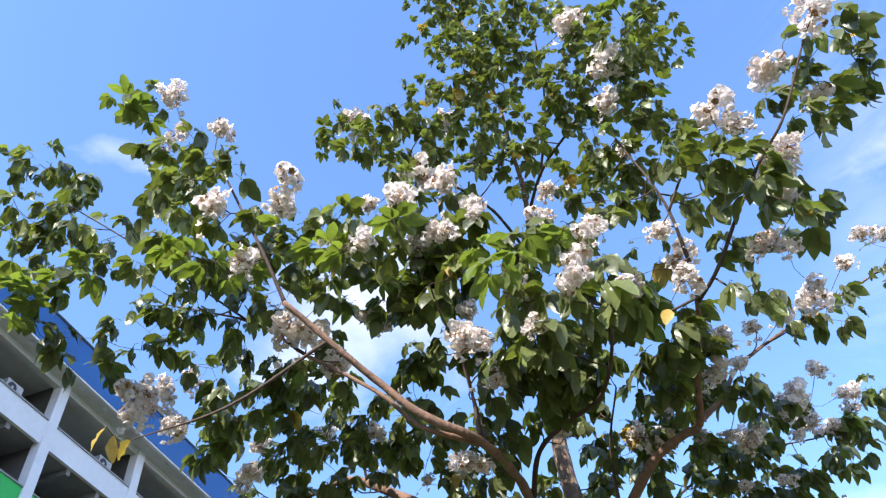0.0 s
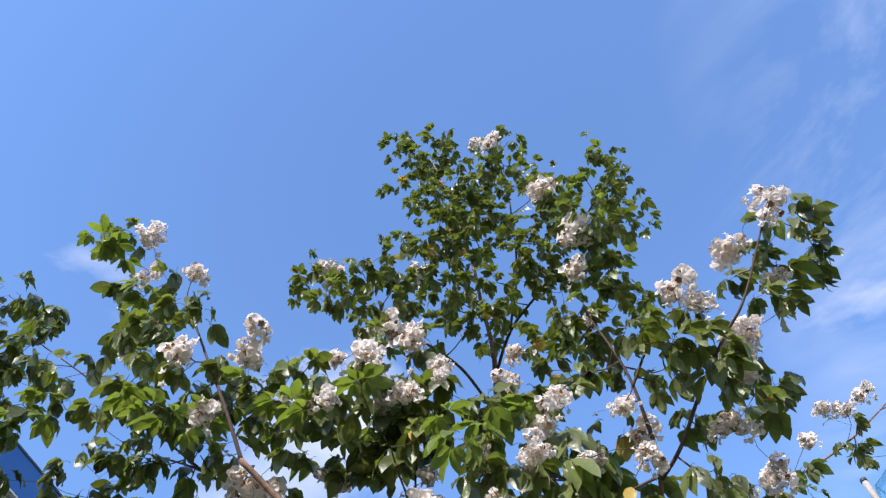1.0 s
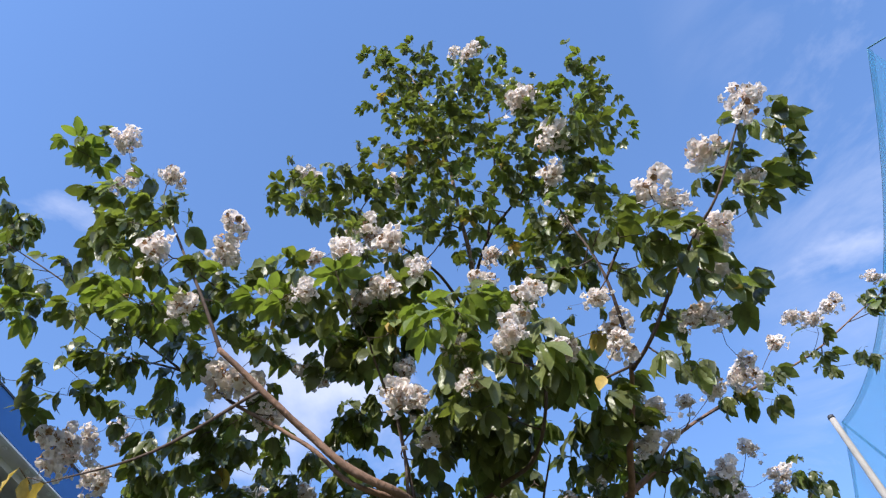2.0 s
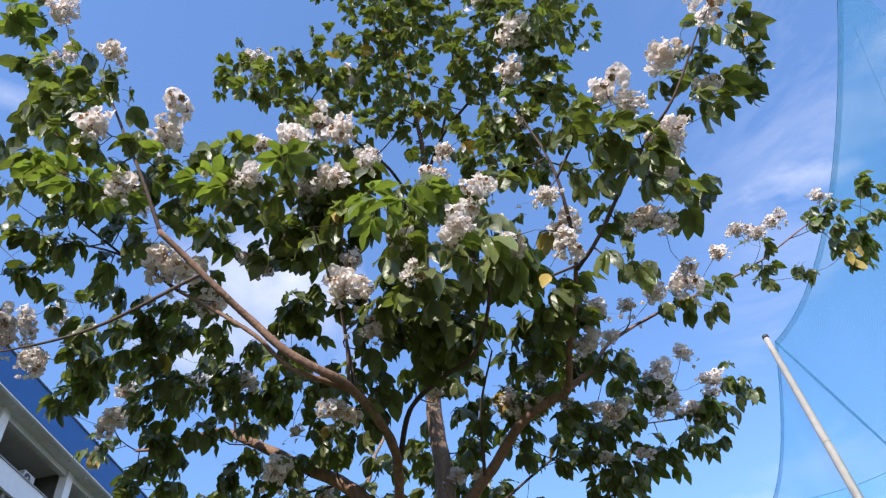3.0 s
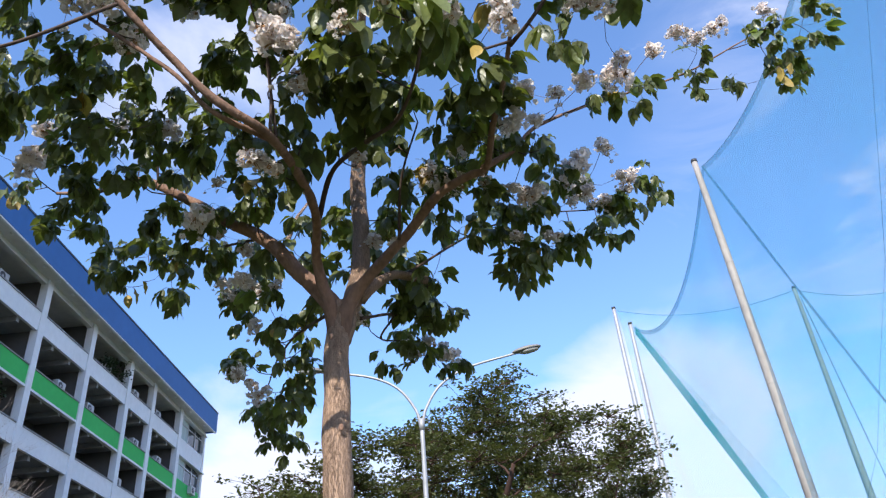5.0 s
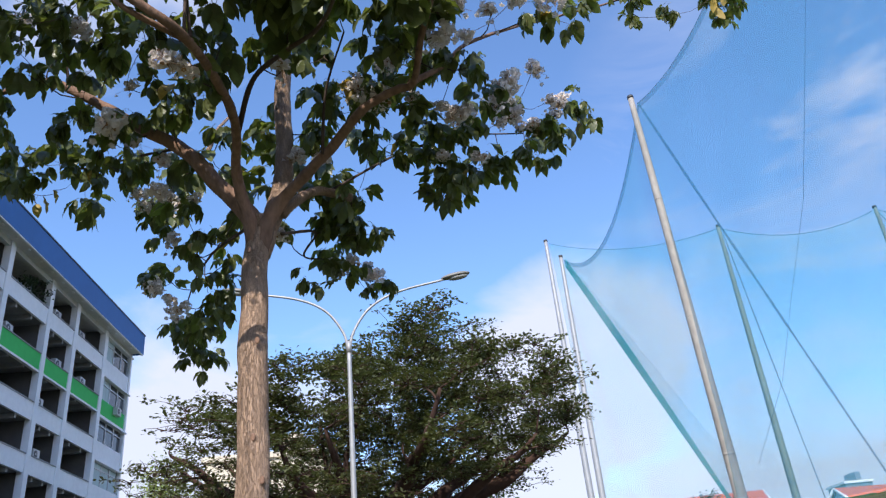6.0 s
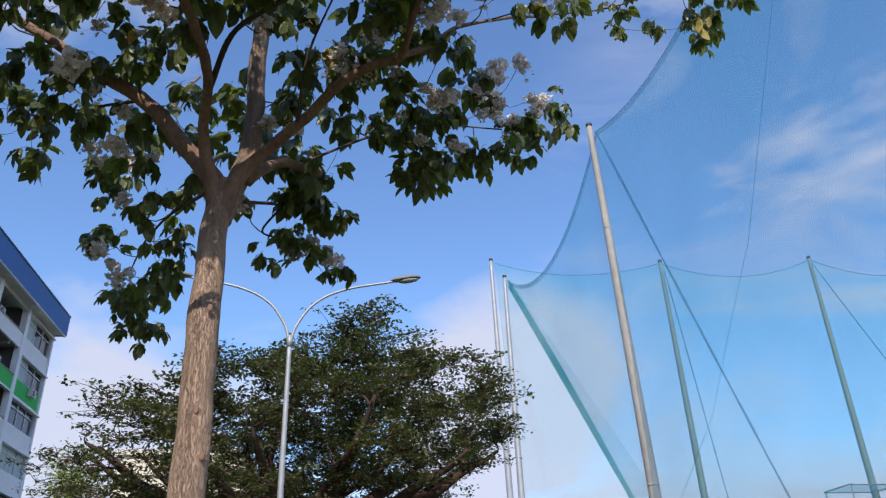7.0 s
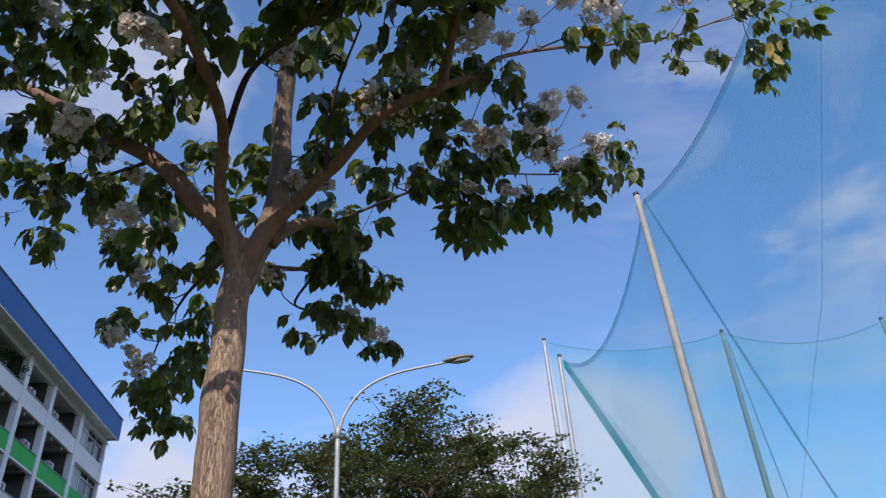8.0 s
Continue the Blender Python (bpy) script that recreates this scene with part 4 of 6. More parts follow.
    for group, scale, count, thick in (
        (TOP_LEAVES, 0.52, 9, 0.7), (TOP_FILL, 0.52, 8, 0.5), (UPPER_LEAVES, 0.55, 9, 0.5), (SPIRE_LEAVES, 0.90, 5, 0.2), (LEFT_LEAVES, 0.86, 4, 0.15),
        (MID_LEAVES, 1.08, 5, 0.5), (RIGHT_LEAVES, 0.92, 3, 0.1), (BOUGH_LEAVES, 0.72, 5, 0.3), (LOWER_RIGHT_LEAVES, 0.76, 6, 1.1), (CENTRE_LEAVES, 0.82, 5, 1.1),
        (LOWER_LEFT_LEAVES, 0.84, 5, 1.3), (LOW_LEFT_LEAVES, 0.78, 5, 1.0), (HANGING_LEAVES, 0.66, 6, 0.9), (EDGE_LEAVES, 0.88, 4, 0.1),
        (FILL_LEAVES, 0.84, 5, 0.6), (FILL_RIGHT_LEAVES, 0.76, 4, 0.4),
    ):
        upright = group in (TOP_LEAVES, TOP_FILL, UPPER_LEAVES)
        for p in group:
            if not upright and rng.random() < 0.15:
                continue
            spots.append((p, scale, count, "crown" if upright else "leaf"))
            for k in range(int(thick) + (rng.random() < thick % 1.0)):
                back = rng.uniform(0.15, 1.1)
                q = (p[0] + 0.12 * back * (p[0] - 1.2) + rng.gauss(0, 0.09), p[1] + 0.75 * back, p[2] + 0.52 * back + rng.gauss(0, 0.09))
                spots.append((q, scale, count, "crown" if upright else "leaf"))
    for group in (YOUNG_SPRAYS, YOUNG_EDGE):
        for p in group:
            spots.append((p, 0.80, 3, "young"))
    for group, scale, ahead in ((HIGH_BLOOMS, 0.98, 0.16), (LEFT_BLOOMS, 0.84, 0.10), (MID_BLOOMS, 0.72, 0.0), (RIGHT_BLOOMS, 0.80, 0.10), (LOW_BLOOMS, 0.9, 0.1), (EDGE_BLOOMS, 1.0, 0.1), (SUNNY_BLOOMS, 0.56, 0.0), (UNDER_BLOOMS, 0.58, 0.0)):
        for p in group:
            spots.append((tuple(Vector(p) + (Vector((1.2, -1.2, 1.7)) - Vector(p)).normalized() * ahead), scale, 0, "bloom"))

    for p in YELLOW_LEAVES + YELLOW_LOW:
        spots.append(((p[0], p[1], p[2] + 0.12), 0.0, 0, "yellow"))

    # sprays in the heart of the crown, behind the leader
    inner = random.Random(23)
    for k in range(24):
        q = (inner.uniform(-0.5, 1.25), inner.uniform(6.0, 7.0), inner.uniform(5.55, 7.0))
        spots.append((q, 0.80, 5, "leaf"))

    # twigs: each spray is joined to the nearest wood or earlier twig
    tv, tf = [], []
    near = [float(np.min(np.linalg.norm(wood[:, :3] - np.array(sp[0]), axis=1))) for sp in spots]
    for i in sorted(range(len(spots)), key=lambda k: near[k]):
        q = np.array(spots[i][0])
        d = np.linalg.norm(wood[:, :3] - q, axis=1) + 0.5 * np.maximum(wood[:, 2] - q[2], 0)
        a = wood[int(np.argmin(d))]
        far = float(np.linalg.norm(a[:3] - q))
        mid = 0.5 * (a[:3] + q) + np.array((rng.gauss(0, 0.04), rng.gauss(0, 0.04), -0.10 * far))
        r = min(0.7 * a[3], 0.006 + 0.006 * far)
        line = smooth_line([(*a[:3], r), (*mid, 0.8 * r), (*q, 0.0045)], 0.12)
        v, f = tube_data(line, 5, first=len(tv))
        tv += v
        tf += f
        wood = np.vstack([wood, np.array(line)[1:]])
    tw = mesh_object("twig", tv, tf, TWIG, tree, "thin brown twigs", smooth=True)
    tw.location = (-0.2, -5.0, 0)
    tw["kind"] = "stuff"

    # leaves: drooping sprays round every twig end
    placed = []
    for p, scale, count, kind in spots:
        if kind == "bloom":
            continue
        turn = rng.random() * 6.283
        for k in range(count):
            a = turn + 6.283 * k / count + rng.uniform(-0.5, 0.5)
            s = scale * rng.uniform(0.60, 1.0)
            flat = kind == "young" or rng.random() < (0.6 if kind == "crown" else 0.10)
            which = rng.randrange(10, 16) if flat else rng.randrange(10)
            tilt = rng.uniform(-0.6, 0.35)
            wide = 0.085 if kind == "crown" else 0.055
            off = Vector((rng.gauss(0, wide), rng.gauss(0, wide), rng.gauss(0.03 if flat else 0.11, wide)))
            m = Matrix.Translation(Vector(p) + off) @ Matrix.Rotation(a, 4, "Z") @ Matrix.Rotation(tilt, 4, "X") @ Matrix.Rotation(rng.uniform(-0.35, 0.35), 4, "Y") @ Matrix.Scale(s, 4)
            placed.append((m, which, 0.95 if kind == "young" else rng.random(), p))
    meshes = []
    for k, (v, f) in enumerate(leaves):
        me = bpy.data.meshes.new("leaf")
        me.from_pydata(v, [], f)
        me.materials.append(LEAF)
        me.polygons.foreach_set("use_smooth", [True] * len(f))
        meshes.append(me)
    near = sorted(range(len(placed)), key=lambda i: placed[i][3][1] + 0.35 * abs(placed[i][3][2] - 6))[:300]
    single = set(near)
    fv, ff, fm = [], [], []
    for i, (m, k, r, p) in enumerate(placed):
        light = 1 if r > 0.93 else 0
        old = r < 0.012
        if i in single:
            me = meshes[k]
            ob = new("leaf", me)
            ob.parent = tree
            ob.matrix_basis = Matrix.Translation((-0.2, -5.0, 0)) @ m
            if light or old:
                ob.material_slots[0].link = "OBJECT"
                ob.material_slots[0].material = OLD_LEAF if old else YOUNG
        else:
            v, f = leaves[k]
            base = len(fv)
            fv.extend([tuple(m @ Vector(q)) for q in v])
            ff.extend([tuple(base + j for j in q) for q in f])
            fm.extend([2 if old else light] * len(f))
    ob = mesh_object("foliage", fv, ff, LEAF, tree, "drooping palmate leaves, a few yellowed", smooth=True)
    ob.data.materials.append(YOUNG)
    ob.data.materials.append(OLD_LEAF)
    ob.data.polygons.foreach_set("material_index", fm)
    ob.location = (-0.2, -5.0, 0)
    ob["kind"] = "stuff"

    # single yellowed leaves hanging in the crown
    for k, p in enumerate(YELLOW_LEAVES + YELLOW_LOW):
        v, f = leaflet_data(0.21, 0.10, 0.3, 0.3, 0.2, rng)
        ob = mesh_object("yellow_leaf", v, f, OLD_LEAF, tree, "large yellowed hanging leaf", smooth=True)
        ob.matrix_basis = Matrix.Translation(Vector(p) - Vector((0.2, 5.0, -0.12))) @ Euler((-1.4, 0.3 * (-1) ** k, 2.6 + 0.7 * k)).to_matrix().to_4x4()
    # old branch scars on the trunk
    for z, a in ((2.62, -1.2), (2.95, -1.7), (2.25, -1.0), (3.75, -1.4), (4.6, -1.9)):
        bm = bmesh.new()
        bmesh.ops.create_uvsphere(bm, u_segments=12, v_segments=8, radius=0.022)
        for vert in bm.verts:
            vert.co.z *= 1.5
            r = math.hypot(vert.co.x, vert.co.z)
            vert.co.y *= 0.5 - 0.9 * max(0, 0.5 - r / 0.022)
        cx = 0.27 - 0.03 * z - 0.2
        ob = part("knot", bm, LIMB_BARK, tree, "dark old branch scar", True)
        ob.location = (cx + 0.135 * math.cos(a), 0.09 + 0.135 * math.sin(a), z)
        ob.rotation_euler = (0, 0, a + math.pi / 2)

    blooms = [bloom_mesh(k) for k in range(6)]
    for p, scale, count, kind in spots:
        if kind == "bloom":
            ob = new("blossom", blooms[rng.randrange(6)])
            ob.parent = tree
            s = scale * rng.uniform(0.78, 1.22)
            ob.matrix_basis = Matrix.Translation(Vector(p) - Vector((0.2, 5.0, 0))) @ Euler((rng.gauss(0, 0.25), rng.gauss(0, 0.25), rng.random() * 6.28)).to_matrix().to_4x4() @ Matrix.Diagonal((s, s, s * rng.uniform(0.75, 1.1), 1))
            ob["label"] = "white blossom cluster with some dried brown petals"
    return tree


build_flowering_tree()

# ---- slab block of flats ----
FACE, BACK = -20.0, -22.3            # facade plane and the corridor's inner wall
COLUMNS = [-29.6, -24.5, -19.3, -14.2, -9.1, -3.9, 1.2, 6.3, 11.45, 16.6, 21.7, 26.85, 32.0, 37.1, 42.25, 46.0, 50.9]
END = 56.2
SILLS = [(19.98 - 2.88 * k, 21.04 - 2.88 * k) for k in range(7)]


def build_block():
    block = empty("apartment_block", (FACE, 40, 0), label="long white slab block with green bands and a blue roof fascia", category="building")
    off = Vector((-FACE, -40, 0))

    def add(name, lo, hi, mat, label="", bevel=0.0, parent=None):
        ob = box(name, lo, hi, mat, parent or block, label, bevel)
        if parent is None:
            ob.location = off
        return ob

    add("inner_wall", (BACK - 0.2, COLUMNS[0], 0), (BACK, COLUMNS[-1], 22.9), INNER, "plaster wall behind the corridors, coloured dark for shade")
    add("rear_wall", (-33.0, COLUMNS[0], 0), (-32.8, END, 22.9), WALL)
    add("end_wall", (-32.8, END - 0.25, 0), (FACE, END, 22.9), WALL)
    add("end_wall", (-32.8, COLUMNS[0], 0), (FACE, COLUMNS[0] + 0.25, 22.9), WALL)
    add("roof_slab", (-33.5, COLUMNS[0] - 1, 22.92), (-19.32, END - 0.2, 23.2), SOFFIT, "grey roof slab with an overhang")
    add("fascia", (-19.3, COLUMNS[0] - 1, 22.88), (-19.18, END - 0.1, 24.4), BLUE, "blue painted roof fascia")
    add("fascia", (-33.6, END - 0.1, 22.88), (-19.18, END + 0.02, 24.4), BLUE, "blue painted roof fascia")
    add("flashing", (-19.31, COLUMNS[0] - 1, 24.4), (-19.14, END + 0.04, 24.5), DARK, "dark metal edge on the fascia")
    add("drip_edge", (-19.34, COLUMNS[0] - 1, 22.8), (-19.2, END - 0.08, 22.88), WALL)
    add("lintel", (FACE - 0.3, COLUMNS[0], 22.62), (FACE - 0.02, END - 0.26, 22.91), SOFFIT)
    # small white boxes that make the row of bright dots along the soffit
    for k in range(34):
        y = 5.0 + 1.5 * k
        add("eave_box", (-19.62, y - 0.09, 22.84), (-19.50, y + 0.09, 22.916), WALL, "small white box under the eaves", 0.015)
    for y in COLUMNS:
        add("column", (FACE - 0.35, y - 0.24, 0), (FACE + 0.08, y + 0.24, 22.91), WALL, bevel=0.02)
    for k, (lo, hi) in enumerate(SILLS):
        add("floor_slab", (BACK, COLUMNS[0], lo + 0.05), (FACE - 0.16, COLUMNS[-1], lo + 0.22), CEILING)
        for a, b in zip(COLUMNS, COLUMNS[1:]):
            y0, y1 = a + 0.24, b - 0.24
            if y1 < 0:
                continue
            if y0 > 8:
                for f in (0.33, 0.68):
                    y = a + (b - a) * f
                    add("beam", (BACK + 0.003, y - 0.1, lo - 0.22), (FACE - 0.17, y + 0.1, lo + 0.048), LEDGE)
            add("parapet", (FACE - 0.15, y0, lo), (FACE, y1, hi - 0.06), GREEN if k == 1 else WALL, "green painted parapet" if k == 1 else "")
            add("coping", (FACE - 0.2, y0, hi - 0.06), (FACE + 0.05, y1, hi), LEDGE)
            if k == 1:
                add("ledge", (FACE - 0.15, y0, lo - 0.12), (FACE + 0.06, y1, lo - 0.003), WALL)
    # inner party walls and doors give depth to the dark openings
    rng = random.Random(5)
    for a in COLUMNS[6:]:
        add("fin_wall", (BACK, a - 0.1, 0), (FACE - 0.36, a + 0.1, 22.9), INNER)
    for k, (lo, hi) in enumerate(SILLS):
        for a, b in zip(COLUMNS[7:], COLUMNS[8:]):
            for f in (0.22, 0.62):
                y = a + (b - a) * f
                win = add("window", (BACK + 0.005, y - 0.5, hi - 0.25 - 0.06), (BACK + 0.06, y + 0.8, hi + 1.25), FRAME)
                add("pane", (BACK + 0.062, y - 0.44, hi - 0.2), (BACK + 0.075, y + 0.74, hi + 1.19), GLASS if rng.random() < 0.7 else CURTAIN, parent=win)
    # the end bay: a walled bay with a wide window on every floor
    add("bay_wall", (FACE - 0.3, 51.14, 0), (FACE - 0.1, END - 0.25, 2.9), WALL)
    for k, (lo, hi) in enumerate(SILLS + [(22.9, 22.9)]):
        top = 22.9 if k == 0 else SILLS[k - 1][0]
        if k == 7:
            break
        add("bay_wall", (FACE - 0.3, 51.14, lo), (FACE - 0.1, END - 0.25, hi), GREEN if k == 1 else WALL, "green painted spandrel" if k == 1 else "")
        add("bay_wall", (FACE - 0.3, 51.14, hi), (FACE - 0.1, 51.6, top), WALL)
        add("bay_wall", (FACE - 0.3, 56.0, hi), (FACE - 0.1, END - 0.25, top), WALL)
        add("bay_wall", (FACE - 0.3, 51.6, top - 0.3), (FACE - 0.1, 56.0, top), WALL)
        win = add("window", (FACE - 0.28, 51.6, hi), (FACE - 0.18, 51.68, top - 0.3), FRAME)
        for y in (53.05, 54.5, 55.92):
            add("mullion", (FACE - 0.28, y - 0.04, hi), (FACE - 0.18, y + 0.04, top - 0.3), FRAME, parent=win)
        add("transom", (FACE - 0.27, 51.68, top - 0.75), (FACE - 0.17, 55.9, top - 0.69), FRAME, parent=win)
        for j in range(3):
            y = 51.68 + 1.41 * j
            add("pane", (FACE - 0.245, y + 0.01, hi + 0.02), (FACE - 0.235, y + 1.32, top - 0.32), GLASS if rng.random() < 0.5 else CURTAIN, parent=win)
        add("sunshade", (FACE - 0.1, 51.3, top - 0.32), (FACE + 0.10, 56.3, top - 0.25), WALL)
    return block


def build_ac_units():
    """Outdoor units on the corridor ledges."""
    master = empty("ac_unit", (0, 0, 0), label="off-white outdoor air-conditioner unit on a ledge", category="air conditioner", group="outdoor units of the block")
    part("casing", box_bm((0.32, 0.8, 0.56), (0, 0, 0.28), 0.02), CASING, master)
    bm = bmesh.new()
    bmesh.ops.create_cone(bm, cap_ends=True, segments=20, radius1=0.21, radius2=0.21, depth=0.02, matrix=Matrix.Translation((0.165, -0.12, 0.28)) @ Matrix.Rotation(math.pi / 2, 4, "Y"))
    fan = part("fan_grille", bm, DARK, master, "round black fan grille")
    bm = bmesh.new()
    bmesh.ops.create_cone(bm, cap_ends=True, segments=12, radius1=0.06, radius2=0.05, depth=0.02, matrix=Matrix.Translation((0.18, -0.12, 0.28)) @ Matrix.Rotation(math.pi / 2, 4, "Y"))
    part("hub", bm, CASING, fan)
    rng = random.Random(8)
    first = True
    for k, (lo, hi) in enumerate(SILLS[:5]):
        for a, b in zip(COLUMNS[7:], COLUMNS[8:]):
            for at_y in ((0.3, 0.62) if a < 16 else ((rng.uniform(0.25, 0.7),) if rng.random() < 0.5 else ())):
                at = pose(FACE - 0.42, a + (b - a) * at_y, hi + 0.02)
                # each stands on a bracket shelf behind the parapet
                if first:
                    master.matrix_basis = at
                    first = False
                else:
                    copy_thing(master, at)
    copy_thing(master, pose(FACE + 0.08, 54.08, 17.59))
    part("bracket", box_bm((0.5, 0.7, 0.04), (-0.05, 0, -0.02)), LEDGE, master)


build_block()
build_ac_units()


# ---- street lamp with two arms ----
def build_street_lamp():
    gx, gy = 0.04, 15.81
    base = ground_height(gx, gy)
    lamp = empty("street_lamp", (gx, gy, base), label="tall galvanised street lamp with two curved arms", category="street lamp")
    top = 7.68 - base
    tube("pole", [(0, 0, -0.1, 0.085), (0, 0, 2.0, 0.08), (0, 0, top * 0.6, 0.062), (0, 0, top, 0.05)], STEEL, lamp, 12, 0.5)
    tube("collar", [(0, 0, top - 0.25, 0.066), (0, 0, top + 0.02, 0.066)], STEEL, lamp, 12)
    for s in (1, -1):
        tube("arm", [(s * 0.02, 0, top - 0.2, 0.036), (s * 0.12, 0, top + 0.25, 0.034), (s * 0.52, 0, top + 0.82, 0.031), (s * 1.2, 0, top + 1.18, 0.029), (s * 2.35, 0, top + 1.42, 0.027)], STEEL, lamp, 8, 0.08)
        bm = bmesh.new()
        bmesh.ops.create_uvsphere(bm, u_segments=20, v_segments=10, radius=0.5)
        bmesh.ops.scale(bm, vec=(0.74, 0.27, 0.17), verts=bm.verts)
        for v in bm.verts:
            v.co.z *= 1.0 if v.co.z > 0 else 0.6
            v.co.y *= 1 + 0.25 * s * v.co.x
        bmesh.ops.transform(bm, matrix=Matrix.Translation((s * 2.62, 0, top + 1.49)) @ Matrix.Rotation(-s * 0.16, 4, "Y"), verts=bm.verts)
        head = part("head", bm, LAMP_CASE, lamp, "grey oval lamp head", True)
        bm = bmesh.new()
        bmesh.ops.create_uvsphere(bm, u_segments=16, v_segments=8, radius=0.5)
        bmesh.ops.scale(bm, vec=(0.5, 0.2, 0.12), verts=bm.verts)
        bmesh.ops.transform(bm, matrix=Matrix.Translation((s * 2.68, 0, top + 1.455)) @ Matrix.Rotation(-s * 0.16, 4, "Y"), verts=bm.verts)
        part("bowl", bm, LENS, head, "pale glass bowl", True)


build_street_lamp()


# ---- driving-range nets and poles ----
POLES = {
    "near": (16.9, 12.6, 27.6, 0.30, POLE), "corner": (14.85, 33.55, 27.45, 0.30, POLE),
    "back_a": (14.3, 60.0, 32.1, 0.30, STEEL), "back_b": (14.5, 56.0, 28.55, 0.28, STEEL),
    "mid": (25.5, 50.0, 27.3, 0.26, GREENPOLE), "right": (38.1, 50.0, 28.0, 0.26, GREENPOLE), "far_right": (50.5, 50.0, 28.0, 0.26, GREENPOLE),
}


def build_poles():
    for key, (x, y, top, r, mat) in POLES.items():
        g = ground_height(x, y) - 0.2
        lean = {"corner": (0.55, -0.3), "mid": (0.15, 0), "back_a": (0.35, 0), "near": (3.2, -0.4)}.get(key, (0, 0))
        ob = empty("net_pole", (x + lean[0], y + lean[1], g), label="tall weathered steel pole carrying a sports net" if mat is POLE else ("tall grey steel pole carrying a sports net" if mat is STEEL else "tall green-grey steel pole carrying a sports net"), category="pole", group="poles of the driving range")
        h = top - g
        tube("shaft", [(0, 0, 0, r), (-lean[0] * 0.5, -lean[1] * 0.5, h * 0.5, r * 0.8), (-lean[0], -lean[1], h, r * 0.52)], mat, ob, 14, 1.0)
        tube("cap", [(-lean[0], -lean[1], h, r * 0.6), (-lean[0], -lean[1], h + 0.18, r * 0.58)], DARK, ob, 12)
        for f in (0.25, 0.5, 0.75):
            rr = r * (1 - 0.48 * f)
            tube("joint_ring", [(-lean[0] * f, -lean[1] * f, h * f - 0.06, rr * 1.06), (-lean[0] * f, -lean[1] * f, h * f + 0.06, rr * 1.06)], mat, ob, 12)


def sagging(a, b, sag, n=24):
    a, b = Vector(a), Vector(b)
    return [a.lerp(b, k / n) - Vector((0, 0, sag * 4 * (k / n) * (1 - k / n))) for k in range(n + 1)]


def net_sheet(name, top, bottom, mat, label):
    """A net hung between a sagging top rope and a bottom line."""
    rows = 14
    verts, faces = [], []
    n = len(top)
    for j in range(rows + 1):
        for k in range(n):
            p = top[k].lerp(bottom[k], j / rows)
            q = noise.noise((k * 0.25, j * 0.3, 4.0)) * 0.25 * math.sin(math.pi * j / rows)
            verts.append((p.x + q, p.y + 0.5 * q, p.z))
    for j in range(rows):
        for k in range(n - 1):
            a = j * n + k
            faces.append((a, a + 1, a + n + 1, a + n))
    ob = mesh_object(name, verts, faces, mat, smooth=True)
    tagged(ob, label, "net", group="nets of the driving range")
    return ob


def rope(points, r, parent, name="rope"):
    v, f = tube_data([np.array((*p, r)) for p in points], 5)
    ob = mesh_object(name, v, f, ROPE, smooth=True)
    if parent:
        ob.parent = parent
    return ob


